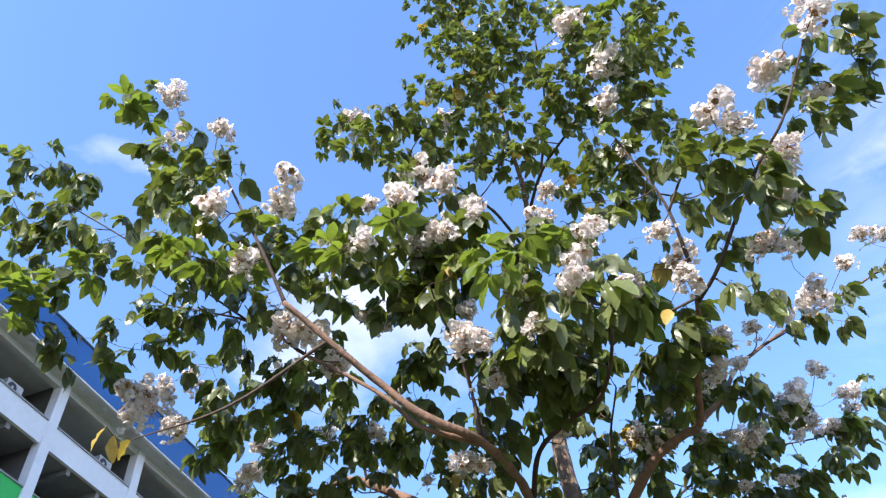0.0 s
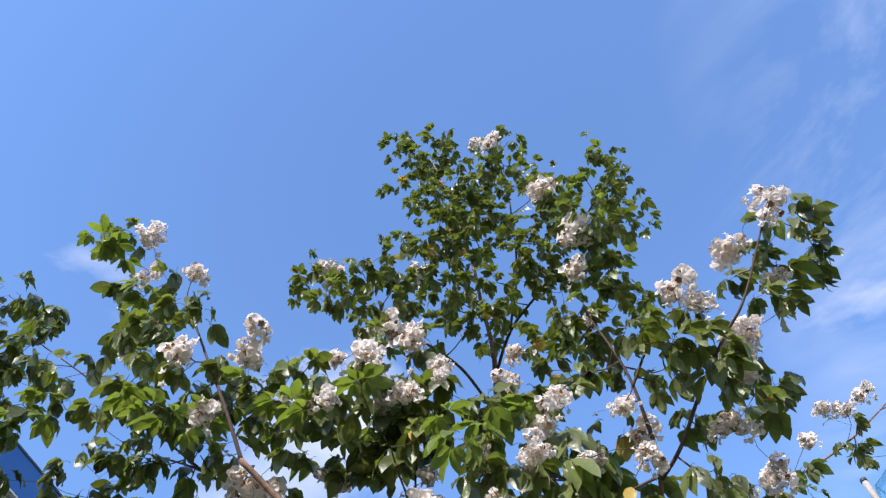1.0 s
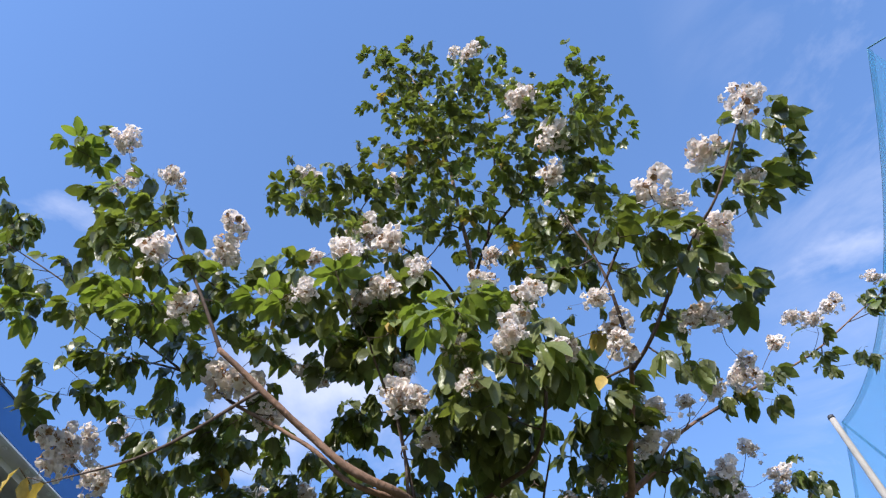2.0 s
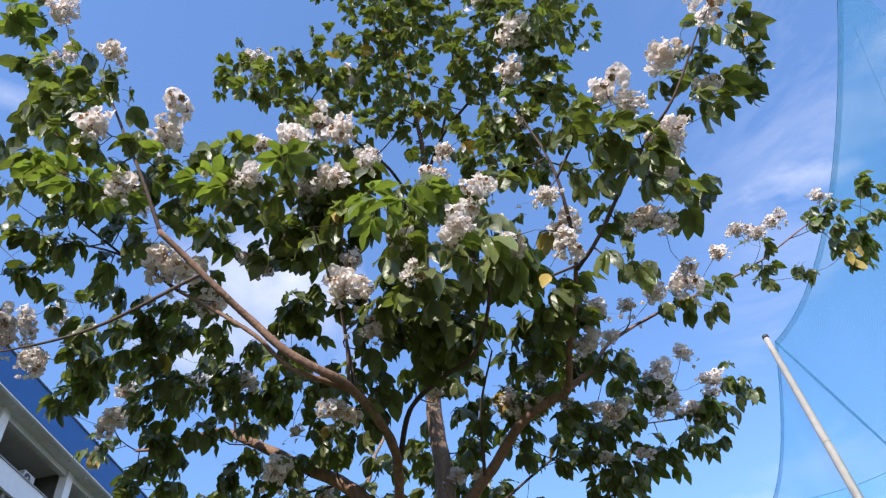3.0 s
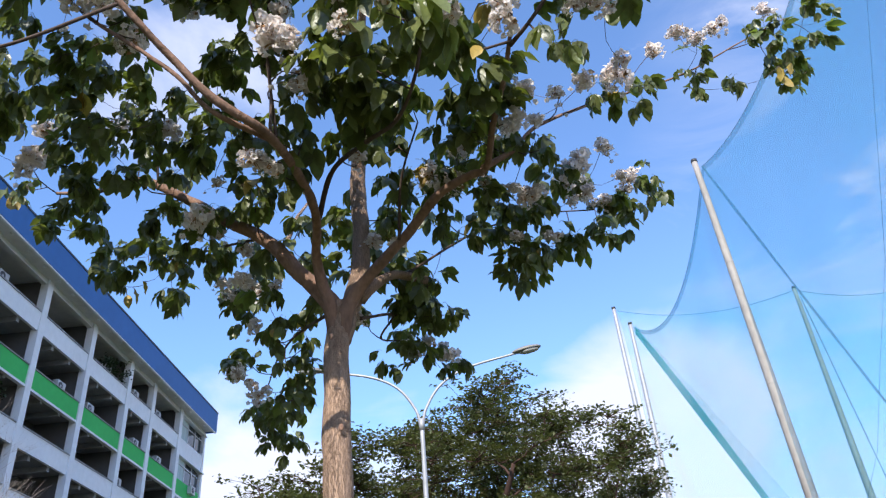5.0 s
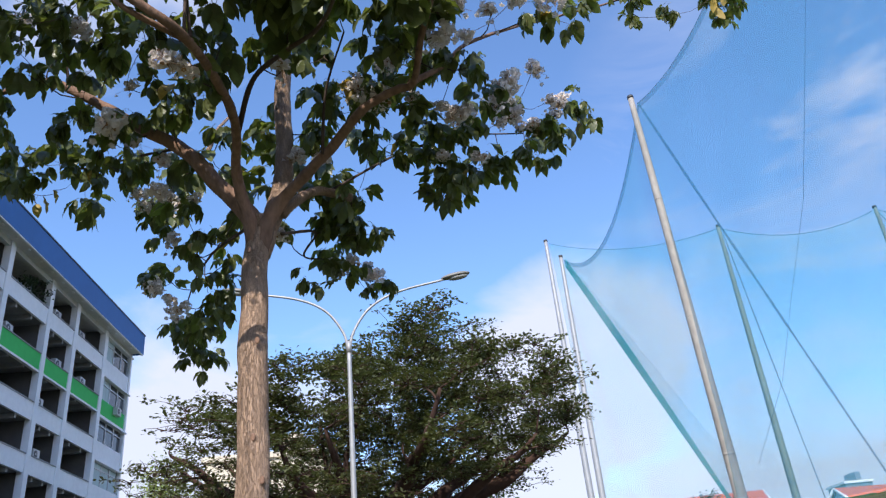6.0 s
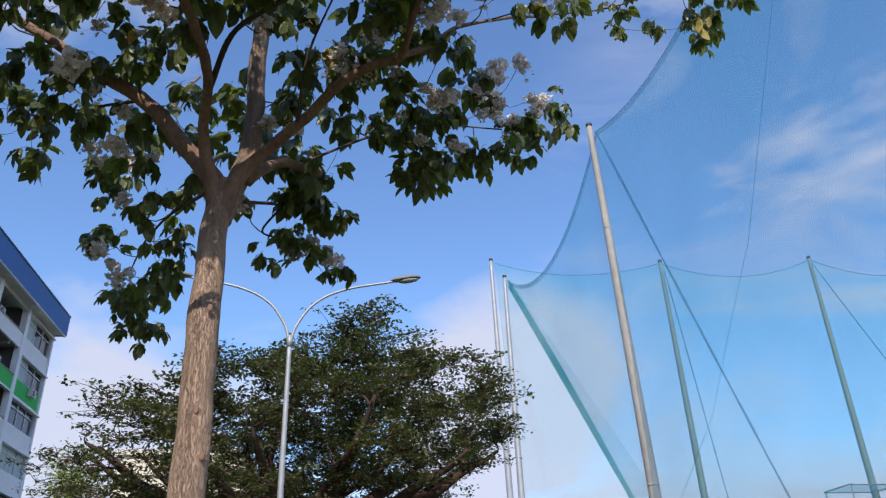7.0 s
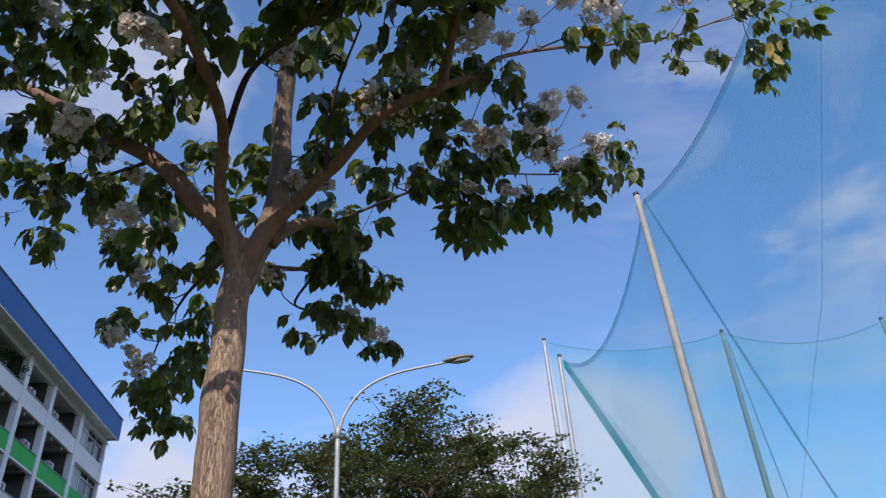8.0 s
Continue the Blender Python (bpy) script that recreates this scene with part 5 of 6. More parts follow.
def build_nets():
    near, corner, back_a, back_b, mid, right, far = [Vector(POLES[k][:3]) for k in ("near", "corner", "back_a", "back_b", "mid", "right", "far_right")]
    foot = Vector((15.05, 33.3, 4.8))
    hang = Vector((0.35, 0, -0.3))

    top = sagging(corner + hang, Vector((15.45, 12.9, 27.3)), 2.3)
    low = sagging(foot, Vector((15.8, 12.9, 3.75)), 0.0)
    a = net_sheet("net", top, low, NET, "translucent teal sports net between tall poles")
    rope(top, 0.010, a)
    rope([top[-1], near], 0.03, a)
    side_top = sagging(corner + hang, back_b + Vector((0.2, 0, -0.2)), 3.6)
    side_low = sagging(foot, back_b + Vector((0.25, 0, -0.9)), 0.0)
    b = net_sheet("net", side_top, side_low, NET, "translucent teal side net gathered at its lower edge")
    rope(side_top, 0.012, b)
    for line, owner in ((top, a), (side_top, b), ):
        fv, ff = [], []
        for k, p in enumerate(line):
            fv += [(p.x + 0.02, p.y - 0.03, p.z), (p.x + 0.04, p.y - 0.03, p.z - 0.34)]
            if k:
                ff.append((2 * k - 2, 2 * k, 2 * k + 1, 2 * k - 1))
        mesh_object("folded_edge", fv, ff, NET_FOLD, owner, "doubled bluish edge of the net")
    # gathered lower edge
    ev, ef = [], []
    n = len(side_low)
    for k, p in enumerate(side_low):
        w = 0.24 + 0.40 * math.sin(math.pi * min(1, 1.0 - 0.75 * k / (n - 1)))
        ev += [(p.x, p.y, p.z), (p.x + 0.25 * w, p.y + w * 0.2, p.z + w * 1.5)]
        if k:
            ef.append((2 * k - 2, 2 * k, 2 * k + 1, 2 * k - 1))
    mesh_object("gathered_edge", ev, ef, NET_EDGE, b, "dense gathered teal edge")
    iv = []
    for k, p in enumerate(side_low):
        w = 0.4 + 0.6 * (1 - k / (n - 1))
        iv += [(p.x + 0.03, p.y + 0.05, p.z), (p.x + 0.45 * w, p.y + w * 0.3, p.z + w * 2.3)]
    mesh_object("inner_gather", iv, ef, NET_INNER, b, "loosely gathered teal netting above the edge")
    back_top = sagging(back_a + Vector((0.3, 0, -0.2)), mid + Vector((0, 0, -0.1)), 1.1, 16) + sagging(mid + Vector((0, 0, -0.1)), right + Vector((0, 0, -0.1)), 1.3, 16)[1:] + sagging(right + Vector((0, 0, -0.1)), far, 1.3, 16)[1:]
    back_low = []
    for p in back_top:
        back_low.append(Vector((max(p.x, 15.6), p.y, max(ground_height(p.x, p.y), 1.0) + 0.2)))
    c = c_net = net_sheet("net", back_top, back_low, NET_FAR, "pale teal back net hung between green poles")
    rope(back_top, 0.025, c)
    # gathered skirt of green net along the mound
    sk_top, sk_low = [], []
    for k in range(25):
        t = k / 24
        p = Vector((19.2 + 11.0 * t, 46.0 + 1.0 * t, 0))
        g = ground_height(p.x, p.y)
        sk_top.append(Vector((p.x, p.y, g + 0.95 * (1 - k / 27) + 0.1 * noise.noise((k * 0.7, 0, 0)))))
        sk_low.append(Vector((p.x, p.y, g + 0.02)))
    net_sheet("net", sk_top, sk_low, NET_SKIRT, "dark green net skirt along the grass mound")
    guys = empty("guy_ropes", corner, label="steel guy ropes of the net poles", category="cable")
    rel = -corner
    seam = [Vector((15.45, 14.2, 25.6)), Vector((15.62, 16.66, 21.6)), Vector((15.7, 20.1, 17.0)), Vector((15.75, 22.3, 14.1)), Vector((15.7, 25.0, 11.5)), Vector((15.6, 27.3, 9.0)), Vector((15.45, 31.0, 6.6))]
    v, f = tube_data([np.array((*p, 0.009)) for p in seam], 5)
    mesh_object("seam", v, f, NET_FOLD, a, "thin sewn seam in the net", smooth=True)
    for p, q, w in ((corner + hang, Vector((30.4, 46.8, ground_height(30.4, 46.8) + 0.3)), 0.085), (mid + Vector((0.1, -0.3, -0.8)), Vector((26.6, 48.2, ground_height(26.6, 48.2) + 0.3)), 0.055)):
        fold = []
        for k, c in enumerate(sagging(p, q, 0.12, 20)):
            fold.append(np.array((*c, w * (0.75 + 0.35 * noise.noise((k * 0.6, w * 9, 2.0))))))
        v, f = tube_data(fold, 6, 0.2)
        mesh_object("net_fold", v, f, NET_FOLD, c_net, "rope wrapped in gathered bluish netting", smooth=True)
    for pts in ((right, Vector((44.0, 46.5, ground_height(44, 46.5)))),):
        r = rope([p + rel for p in sagging(pts[0], pts[1], 0.25, 10)], 0.045, guys, "guy_rope")


build_poles()
build_nets()


# ---- trees behind ----
def crown_clumps(rng, centres, per, leaf, spread, flat=0.42):
    """Many small bent leaf blades scattered round each twig tip."""
    verts, faces = [], []
    for c in centres:
        for k in range(per):
            q = Vector((rng.gauss(0, spread), rng.gauss(0, spread), rng.gauss(0, spread * flat))) + c
            d = Vector((rng.gauss(0, 1), rng.gauss(0, 1), rng.gauss(-0.1, 0.45))).normalized()
            s = d.cross(Vector((rng.gauss(0, 0.3), rng.gauss(0, 0.3), 1))).normalized()
            u = s.cross(d)
            L, w = leaf * rng.uniform(0.6, 1.3), leaf * rng.uniform(0.22, 0.42)
            b = len(verts)
            verts += [tuple(q), tuple(q + d * L * 0.5 + s * w + u * 0.08 * L), tuple(q + d * L), tuple(q + d * L * 0.5 - s * w + u * 0.08 * L)]
            faces.append((b, b + 1, b + 2, b + 3))
    return verts, faces


def build_wide_tree(name, label, at, height, radius, trunk_r, seed, leaf_mat, bark, per=60, leaf=0.22, limbs=9, spread=0.55, dome=0.42, shell=0.7, flat=0.42, wide=(0.34, 0.5, 0.36, 0.62), fork_at=0.15):
    """A spreading tree: stout trunk, long limbs that fork twice, an umbrella crown with gaps."""
    rng = random.Random(seed)
    tree = empty(name, at, label=label, category="tree")
    fork = height * fork_at
    tube("trunk", [(0, 0, -0.4, trunk_r * 1.35), (0.05, 0, 0.6, trunk_r * 1.05), (0, 0.1, fork, trunk_r)], bark, tree, 14, 0.3, 0.2)
    tips = []
    verts, faces = [], []

    def add(line, sides):
        v, f = tube_data(line, sides, 0.15, first=len(verts))
        verts.extend(v)
        faces.extend(f)

    for k in range(limbs):
        a = 6.283 * k / limbs + rng.uniform(-0.3, 0.3)
        reach = radius * rng.uniform(0.62, 0.95)
        rise = height * (0.22 + 0.42 * rng.random() * (1 - 0.5 * reach / radius))
        d = Vector((math.cos(a), math.sin(a), 0))
        p0 = Vector((0, 0.1, fork * 0.9))
        p1 = d * reach * 0.33 + Vector((rng.gauss(0, 0.05), rng.gauss(0, 0.05), 0)) * radius + Vector((0, 0, fork + rise * wide[0]))
        p2 = d * reach * 0.66 + Vector((rng.gauss(0, 0.09) * radius, rng.gauss(0, 0.09) * radius, fork + rise * wide[1]))
        p3 = d * reach + Vector((0, 0, height * rng.uniform(*wide[2:])))
        line = smooth_line([(*p0, trunk_r * 0.55), (*p1, trunk_r * 0.4), (*p2, trunk_r * 0.26), (*p3, trunk_r * 0.08)], 0.5)
        v, f = tube_data(line, 8, 0.2)
        mesh_object("limb", v, f, bark, tree, smooth=True)
        for j in range(9):
            t = 0.25 + 0.75 * (j + rng.random()) / 9
            s = line[min(int(t * len(line)), len(line) - 1)]
            b = Vector(s[:3])
            out = Vector((rng.gauss(0, 1), rng.gauss(0, 1), 0)).normalized() * radius * rng.uniform(0.14, 0.40) + d * radius * 0.08
            e = b + out
            out_at = math.hypot(e.x, e.y) / radius
            if out_at > 1.0:
                e.x, e.y = e.x / out_at, e.y / out_at
                out_at = 1.0
            roof = height * (1 - dome * out_at ** 2) * (1 + 0.12 * noise.noise((e.x * 0.3, e.y * 0.3, seed))) * rng.uniform(0.88, 1.0)
            e.z = max(b.z + 0.3, roof if rng.random() < shell else (b.z + roof) / 2)
            mid = b.lerp(e, 0.55) + Vector((rng.gauss(0, 0.3), rng.gauss(0, 0.3), -0.13 * (e.z - b.z) - 0.05 * (e - b).length))
            sub = smooth_line([(*b, s[3] * 0.5), (*mid, s[3] * 0.26 + 0.015), (*e, 0.02)], 0.5)
            add(sub, 6)
            for i in range(7):
                u = sub[rng.randrange(len(sub) // 3, len(sub))]
                c = Vector(u[:3])
                tip = c + Vector((rng.gauss(0, 1.0), rng.gauss(0, 1.0), rng.uniform(0.1, 1.0))) * radius * 0.085
                add([np.array((*c, u[3] * 0.6 + 0.008)), np.array((*((c + tip) / 2 + Vector((0, 0, -0.08))), 0.016)), np.array((*tip, 0.009))], 4)
                tips.append(tip)
    mesh_object("branchwork", verts, faces, bark, tree, smooth=True)["kind"] = "stuff"
    v, f = crown_clumps(rng, tips, per, leaf, spread, flat)
    ob = mesh_object("crown", v, f, leaf_mat, tree, "open crown of small leaves")
    ob["kind"] = "stuff"
    return tree


def build_rain_tree():
    """A broad umbrella tree: low-forking limbs that run out level, branches that rise from them into flat pads of fine leaves."""
    rng = random.Random(3)
    base = Vector((-0.9, 36.0, 1.0))
    tree = empty("rain_tree", base, label="broad dark rain tree with an open umbrella crown", category="tree")
    trunk = smooth_line([(0, 0, -0.4, 1.15), (0.05, 0, 0.8, 0.92), (0.1, 0.1, 2.6, 0.82), (0.1, 0.1, 3.9, 0.78)], 0.3)
    v, f = tube_data(trunk, 16, 0.2)
    mesh_object("trunk", v, f, FAR_BARK, tree, "dark reddish-brown furrowed trunk", smooth=True)

    def roof(x, y):
        return 12.9 - (0.025 if x < 3.2 else 0.036) * (x - 3.2) ** 2 - 0.022 * y * y + 0.9 * math.exp(-((x - 4.2) / 2.0) ** 2) + 0.8 * noise.noise((x * 0.32, y * 0.32, 5.0))

    wood = []
    for k in range(15):
        a = 6.283 * (k + rng.uniform(-0.25, 0.25)) / 15
        reach = rng.uniform(6.4, 9.6)
        d = Vector((math.cos(a), math.sin(a), 0))
        bend = Vector((-d.y, d.x, 0)) * rng.uniform(-1.3, 1.3)
        low = rng.uniform(0.9, 2.2)
        pts = [(0.1, 0.1, 2.9, 0.52), (*(d * reach * 0.24 + bend * 0.25 + Vector((0, 0, 3.8 + 0.5 * low))), 0.42), (*(d * reach * 0.5 + bend * 0.7 + Vector((0, 0, 4.2 + low))), 0.31),
               (*(d * reach * 0.78 + bend * 0.4 + Vector((0, 0, 4.7 + 1.3 * low))), 0.19), (*(d * reach + bend * 0.8 + Vector((0, 0, 5.9 + 1.4 * low))), 0.07)]
        line = smooth_line(pts, 0.4)
        for q in line[4:]:
            q[2] += 0.55 * noise.noise((q[0] * 0.5, q[1] * 0.5, 1.0 + k))
        v, f = tube_data(line, 9, 0.22)
        mesh_object("limb", v, f, FAR_BARK, tree, smooth=True)
        wood.extend(line[3:])
    for k in range(5):  # steeper inner limbs
        a = 6.283 * (k + 0.5) / 5 + rng.uniform(-0.3, 0.3)
        d = Vector((math.cos(a), math.sin(a), 0)) * rng.uniform(2.0, 3.8)
        line = smooth_line([(0.1, 0.1, 3.2, 0.32), (*(d * 0.55 + Vector((rng.gauss(0, 0.5), rng.gauss(0, 0.5), 5.2))), 0.22), (*(d * 1.1 + Vector((rng.gauss(0.4, 0.8), 0, 7.6))), 0.13), (*(d * 1.35 + Vector((0.8, 0, 10.2))), 0.06)], 0.4)
        v, f = tube_data(line, 9, 0.22)
        mesh_object("limb", v, f, FAR_BARK, tree, smooth=True)
        wood.extend(line[4:])
    wood = np.array(wood)

    # pads of leaves: most on the outer roof of the crown, some lower down inside
    pads = []
    while len(pads) < 660:
        x, y = rng.uniform(-11.2, 11.6), rng.uniform(-10.5, 10.5)
        if ((x - 0.0) / 10.7) ** 2 + (y / 10.5) ** 2 > 1 + 0.12 * noise.noise((x * 0.5, y * 0.5, 9.0)):
            continue
        top = roof(x, y)
        z = top - (rng.random() ** 1.25) * 6.8
        if z < 4.9 + 0.42 * max(x - 3.5, 0) or noise.noise((x * 0.5 + 7.3, y * 0.5, z * 0.7)) < -0.02:
            continue
        pads.append(Vector((x, y, z)))
    verts, faces = [], []

    def add(line, sides):
        v, f = tube_data(line, sides, 0.12, first=len(verts))
        verts.extend(v)
        faces.extend(f)

    near = [float(np.min(np.linalg.norm(wood[:, :3] - np.array(p), axis=1))) for p in pads]
    tips = []
    for i in sorted(range(len(pads)), key=lambda k: near[k]):
        p = pads[i]
        q = np.array(p)
        inward = np.hypot(wood[:, 0], wood[:, 1]) - math.hypot(p.x, p.y)
        d = np.linalg.norm(wood[:, :3] - q, axis=1) + 0.9 * np.maximum(wood[:, 2] - q[2] + 0.3, 0) + 0.5 * np.maximum(inward, 0)
        a = wood[int(np.argmin(d))]
        far = float(np.linalg.norm(a[:3] - q))
        r = min(0.6 * a[3], 0.030 + 0.022 * far)
        m1 = a[:3] + 0.35 * (q - a[:3]) + np.array((rng.gauss(0, 0.12), rng.gauss(0, 0.12), 0.02)) * far
        m2 = a[:3] + 0.70 * (q - a[:3]) + np.array((rng.gauss(0, 0.10), rng.gauss(0, 0.10), 0.06)) * far
        line = smooth_line([(*a[:3], r), (*m1, 0.8 * r), (*m2, 0.6 * r), (*q, 0.02)], 0.4)
        add(line, 6)
        wood = np.vstack([wood, np.array(line)[2:]])
        sparse = p.x < -6.0
        for k in range(9):
            u = line[rng.randrange(len(line) // 2, len(line))]
            t = Vector(u[:3]) + Vector((rng.gauss(0, 0.54), rng.gauss(0, 0.54), rng.gauss(0.16, 0.13)))
            add([np.array((*u[:3], 0.016)), np.array((*(0.5 * (Vector(u[:3]) + t) + Vector((0, 0, 0.07))), 0.012)), np.array((*t, 0.007))], 4)
            if not sparse or rng.random() < 0.28:
                tips.append(t)
    mesh_object("branchwork", verts, faces, FAR_BARK, tree, smooth=True)["kind"] = "stuff"
    v, f = crown_clumps(rng, tips, 17, 0.20, 0.20, 0.34)
    mesh_object("crown", v, f, FAR_LEAF, tree, "open layered crown of small leaves")["kind"] = "stuff"
    return tree


build_rain_tree()
build_wide_tree("pale_tree", "light green bushy tree beside the block", (-14.6, 49.0, 1.0), 12.6, 2.5, 0.16, 6, BRIGHT_LEAF, FAR_BARK, per=42, leaf=0.26, limbs=6, spread=0.6, dome=0.75)
build_wide_tree("pale_tree", "light green bushy tree beside the block", (-10.2, 47.0, 1.0), 7.5, 1.5, 0.12, 7, BRIGHT_LEAF, FAR_BARK, per=36, leaf=0.22, limbs=5, spread=0.5, dome=0.75)
build_wide_tree("small_tree", "small round-crowned dark green street tree", (4.8, 40.0, 1.0), 7.4, 3.7, 0.20, 9, MID_GREEN, FAR_BARK, per=7, leaf=0.26, limbs=5, spread=0.34, dome=0.30, fork_at=0.10, shell=1.0, flat=0.3, wide=(0.40, 0.85, 0.68, 0.80))
build_wide_tree("small_tree", "small dark green tree in front of the orange roof", (20.2, 63.0, 1.1), 7.3, 1.8, 0.12, 13, FAR_LEAF, FAR_BARK, per=40, leaf=0.24, limbs=6, spread=0.45, dome=0.6)
build_wide_tree("small_tree", "small dark green tree in front of the orange roof", (24.6, 63.5, 1.1), 9.0, 2.5, 0.12, 14, FAR_LEAF, FAR_BARK, per=40, leaf=0.24, limbs=6, spread=0.45, dome=0.6)


def build_hedge():
    rng = random.Random(21)
    verts, faces = [], []
    for k in range(9500):
        t = rng.random()
        x, y = 15.2 + 21 * t, 30.5 - 5.5 * t
        top = 1.15 + 0.3 * noise.noise((x * 0.6, 1, 0))
        q = Vector((x + rng.gauss(0, 0.35), y + rng.gauss(0, 0.35), ground_height(x, y) + rng.random() ** 0.6 * top))
        d = Vector((rng.gauss(0, 1), rng.gauss(0, 1), rng.gauss(0.2, 0.6))).normalized()
        s = d.orthogonal().normalized()
        L = rng.uniform(0.12, 0.26)
        b = len(verts)
        verts += [tuple(q), tuple(q + d * L * 0.5 + s * L * 0.28), tuple(q + d * L), tuple(q + d * L * 0.5 - s * L * 0.28)]
        faces.append((b, b + 1, b + 2, b + 3))
    ob = mesh_object("hedge", verts, faces, HEDGE)
    tagged(ob, "dark clipped hedge along the grass mound", "hedge", kind="stuff")


build_hedge()


# ---- buses ----
def build_bus(at, turn, length, body_mat, roof_mat, label):
    bus = empty("bus", at, label=label, category="bus")
    w, h = 2.45, 2.95
    hull = box_bm((w, length, h - 0.45), (0, 0, 0.45 + (h - 0.45) / 2), 0.16)
    part("body", hull, body_mat, bus)
    part("roof", box_bm((w - 0.2, length - 0.3, 0.16), (0, 0, h + 0.04), 0.06), roof_mat, bus)
    part("windscreen", box_bm((w - 0.22, 0.04, 1.42), (0, -length / 2 - 0.005, 1.72), 0.015), GLASS, bus, "wide dark windscreen")
    part("destination_panel", box_bm((w - 0.5, 0.05, 0.26), (0, -length / 2 - 0.006, 2.62), 0.01), DARK, bus)
    for s in (-1, 1):
        n = int(length / 1.45)
        for k in range(n):
            y = -length / 2 + 0.7 + (length - 1.1) * (k + 0.5) / n
            part("side_window", box_bm((0.03, (length - 1.1) / n - 0.12, 0.95), (s * (w / 2 + 0.005), y, 1.98), 0.01), GLASS, bus)
        part("headlight", box_bm((0.42, 0.05, 0.2), (s * 0.85, -length / 2 - 0.005, 0.85), 0.02), LENS, bus)
        mir = tube("mirror_arm", [(s * 1.1, -length / 2, 2.5, 0.025), (s * 1.38, -length / 2 - 0.25, 2.45, 0.025), (s * 1.42, -length / 2 - 0.28, 2.2, 0.025)], DARK, bus, 6, 0.1)
        part("mirror", box_bm((0.2, 0.1, 0.36), (s * 1.42, -length / 2 - 0.28, 2.05), 0.03), DARK, mir)
        part("marker_lamp", box_bm((0.12, 0.05, 0.09), (s * 1.45, -length / 2 - 0.3, 1.78), 0.01), RED, bus)
        for y in (-length / 2 + 2.2, length / 2 - 2.4):
            bm = bmesh.new()
            bmesh.ops.create_cone(bm, cap_ends=True, segments=24, radius1=0.48, radius2=0.48, depth=0.28, matrix=Matrix.Translation((s * (w / 2 - 0.13), y, 0.48)) @ Matrix.Rotation(math.pi / 2, 4, "Y"))
            bmesh.ops.bevel(bm, geom=bm.edges[:], offset=0.03, segments=1, affect="EDGES")
            part("wheel", bm, TYRE, bus)
    bus.rotation_euler = (0, 0, turn)


build_bus((12.55, 37.5, 1.2), 0.13, 10.5, BUS_WHITE, BUS_WHITE, "white coach with a wide dark windscreen on the road")
build_bus((1.6, 44.0, 1.2), -1.5, 10.0, BUS_GREEN, BUS_YELLOW, "dark green bus with a yellow roof edge")


# ---- footbridge ----
def build_footbridge():
    br = empty("footbridge", (6, 53, 1.1), label="concrete pedestrian bridge with grey steel railings", category="bridge")
    part("deck", box_bm((34, 2.4, 0.55), (-1, 0, 4.0), 0.03), CONCRETE, br)
    for x in (-14, -2, 9):
        part("pier", box_bm((0.8, 1.2, 3.75), (x, 0, 1.87), 0.04), CONCRETE, br)
    for y in (-1.15, 1.15):
        for z in (4.65, 5.05, 5.45):
            tube("rail", [(-18, y, z, 0.04), (16, y, z, 0.04)], RAIL, br, 6, 3)
        for k in range(23):
            tube("rail_post", [(-18 + 1.54 * k, y, 4.2, 0.03), (-18 + 1.54 * k, y, 5.45, 0.03)], RAIL, br, 6, 1)
    part("ramp", box_bm((13, 1.6, 0.35), (5.5, -3.4, 3.2), 0.02, Matrix.Rotation(-0.12, 4, "Y")), CONCRETE, br)
    for z in (0.55, 1.0):
        tube("rail", [(-1, -4.2, 2.6 + z, 0.04), (12, -4.2, 4.15 + z, 0.04)], RAIL, br, 6, 3)
    for k in range(9):
        x = -1 + 1.6 * k
        tube("rail_post", [(x, -4.2, 2.55 + 0.119 * (x + 1), 0.03), (x, -4.2, 3.6 + 0.119 * (x + 1), 0.03)], RAIL, br, 6, 1)
    part("pier", box_bm((0.5, 1.2, 2.6), (5.5, -3.4, 1.3), 0.03), CONCRETE, br)
    # stair flight on the other side
    part("stair_flight", box_bm((9, 1.8, 0.35), (-12.5, -3.0, 2.2), 0.02, Matrix.Rotation(-0.42, 4, "Y")), CONCRETE, br)


build_footbridge()


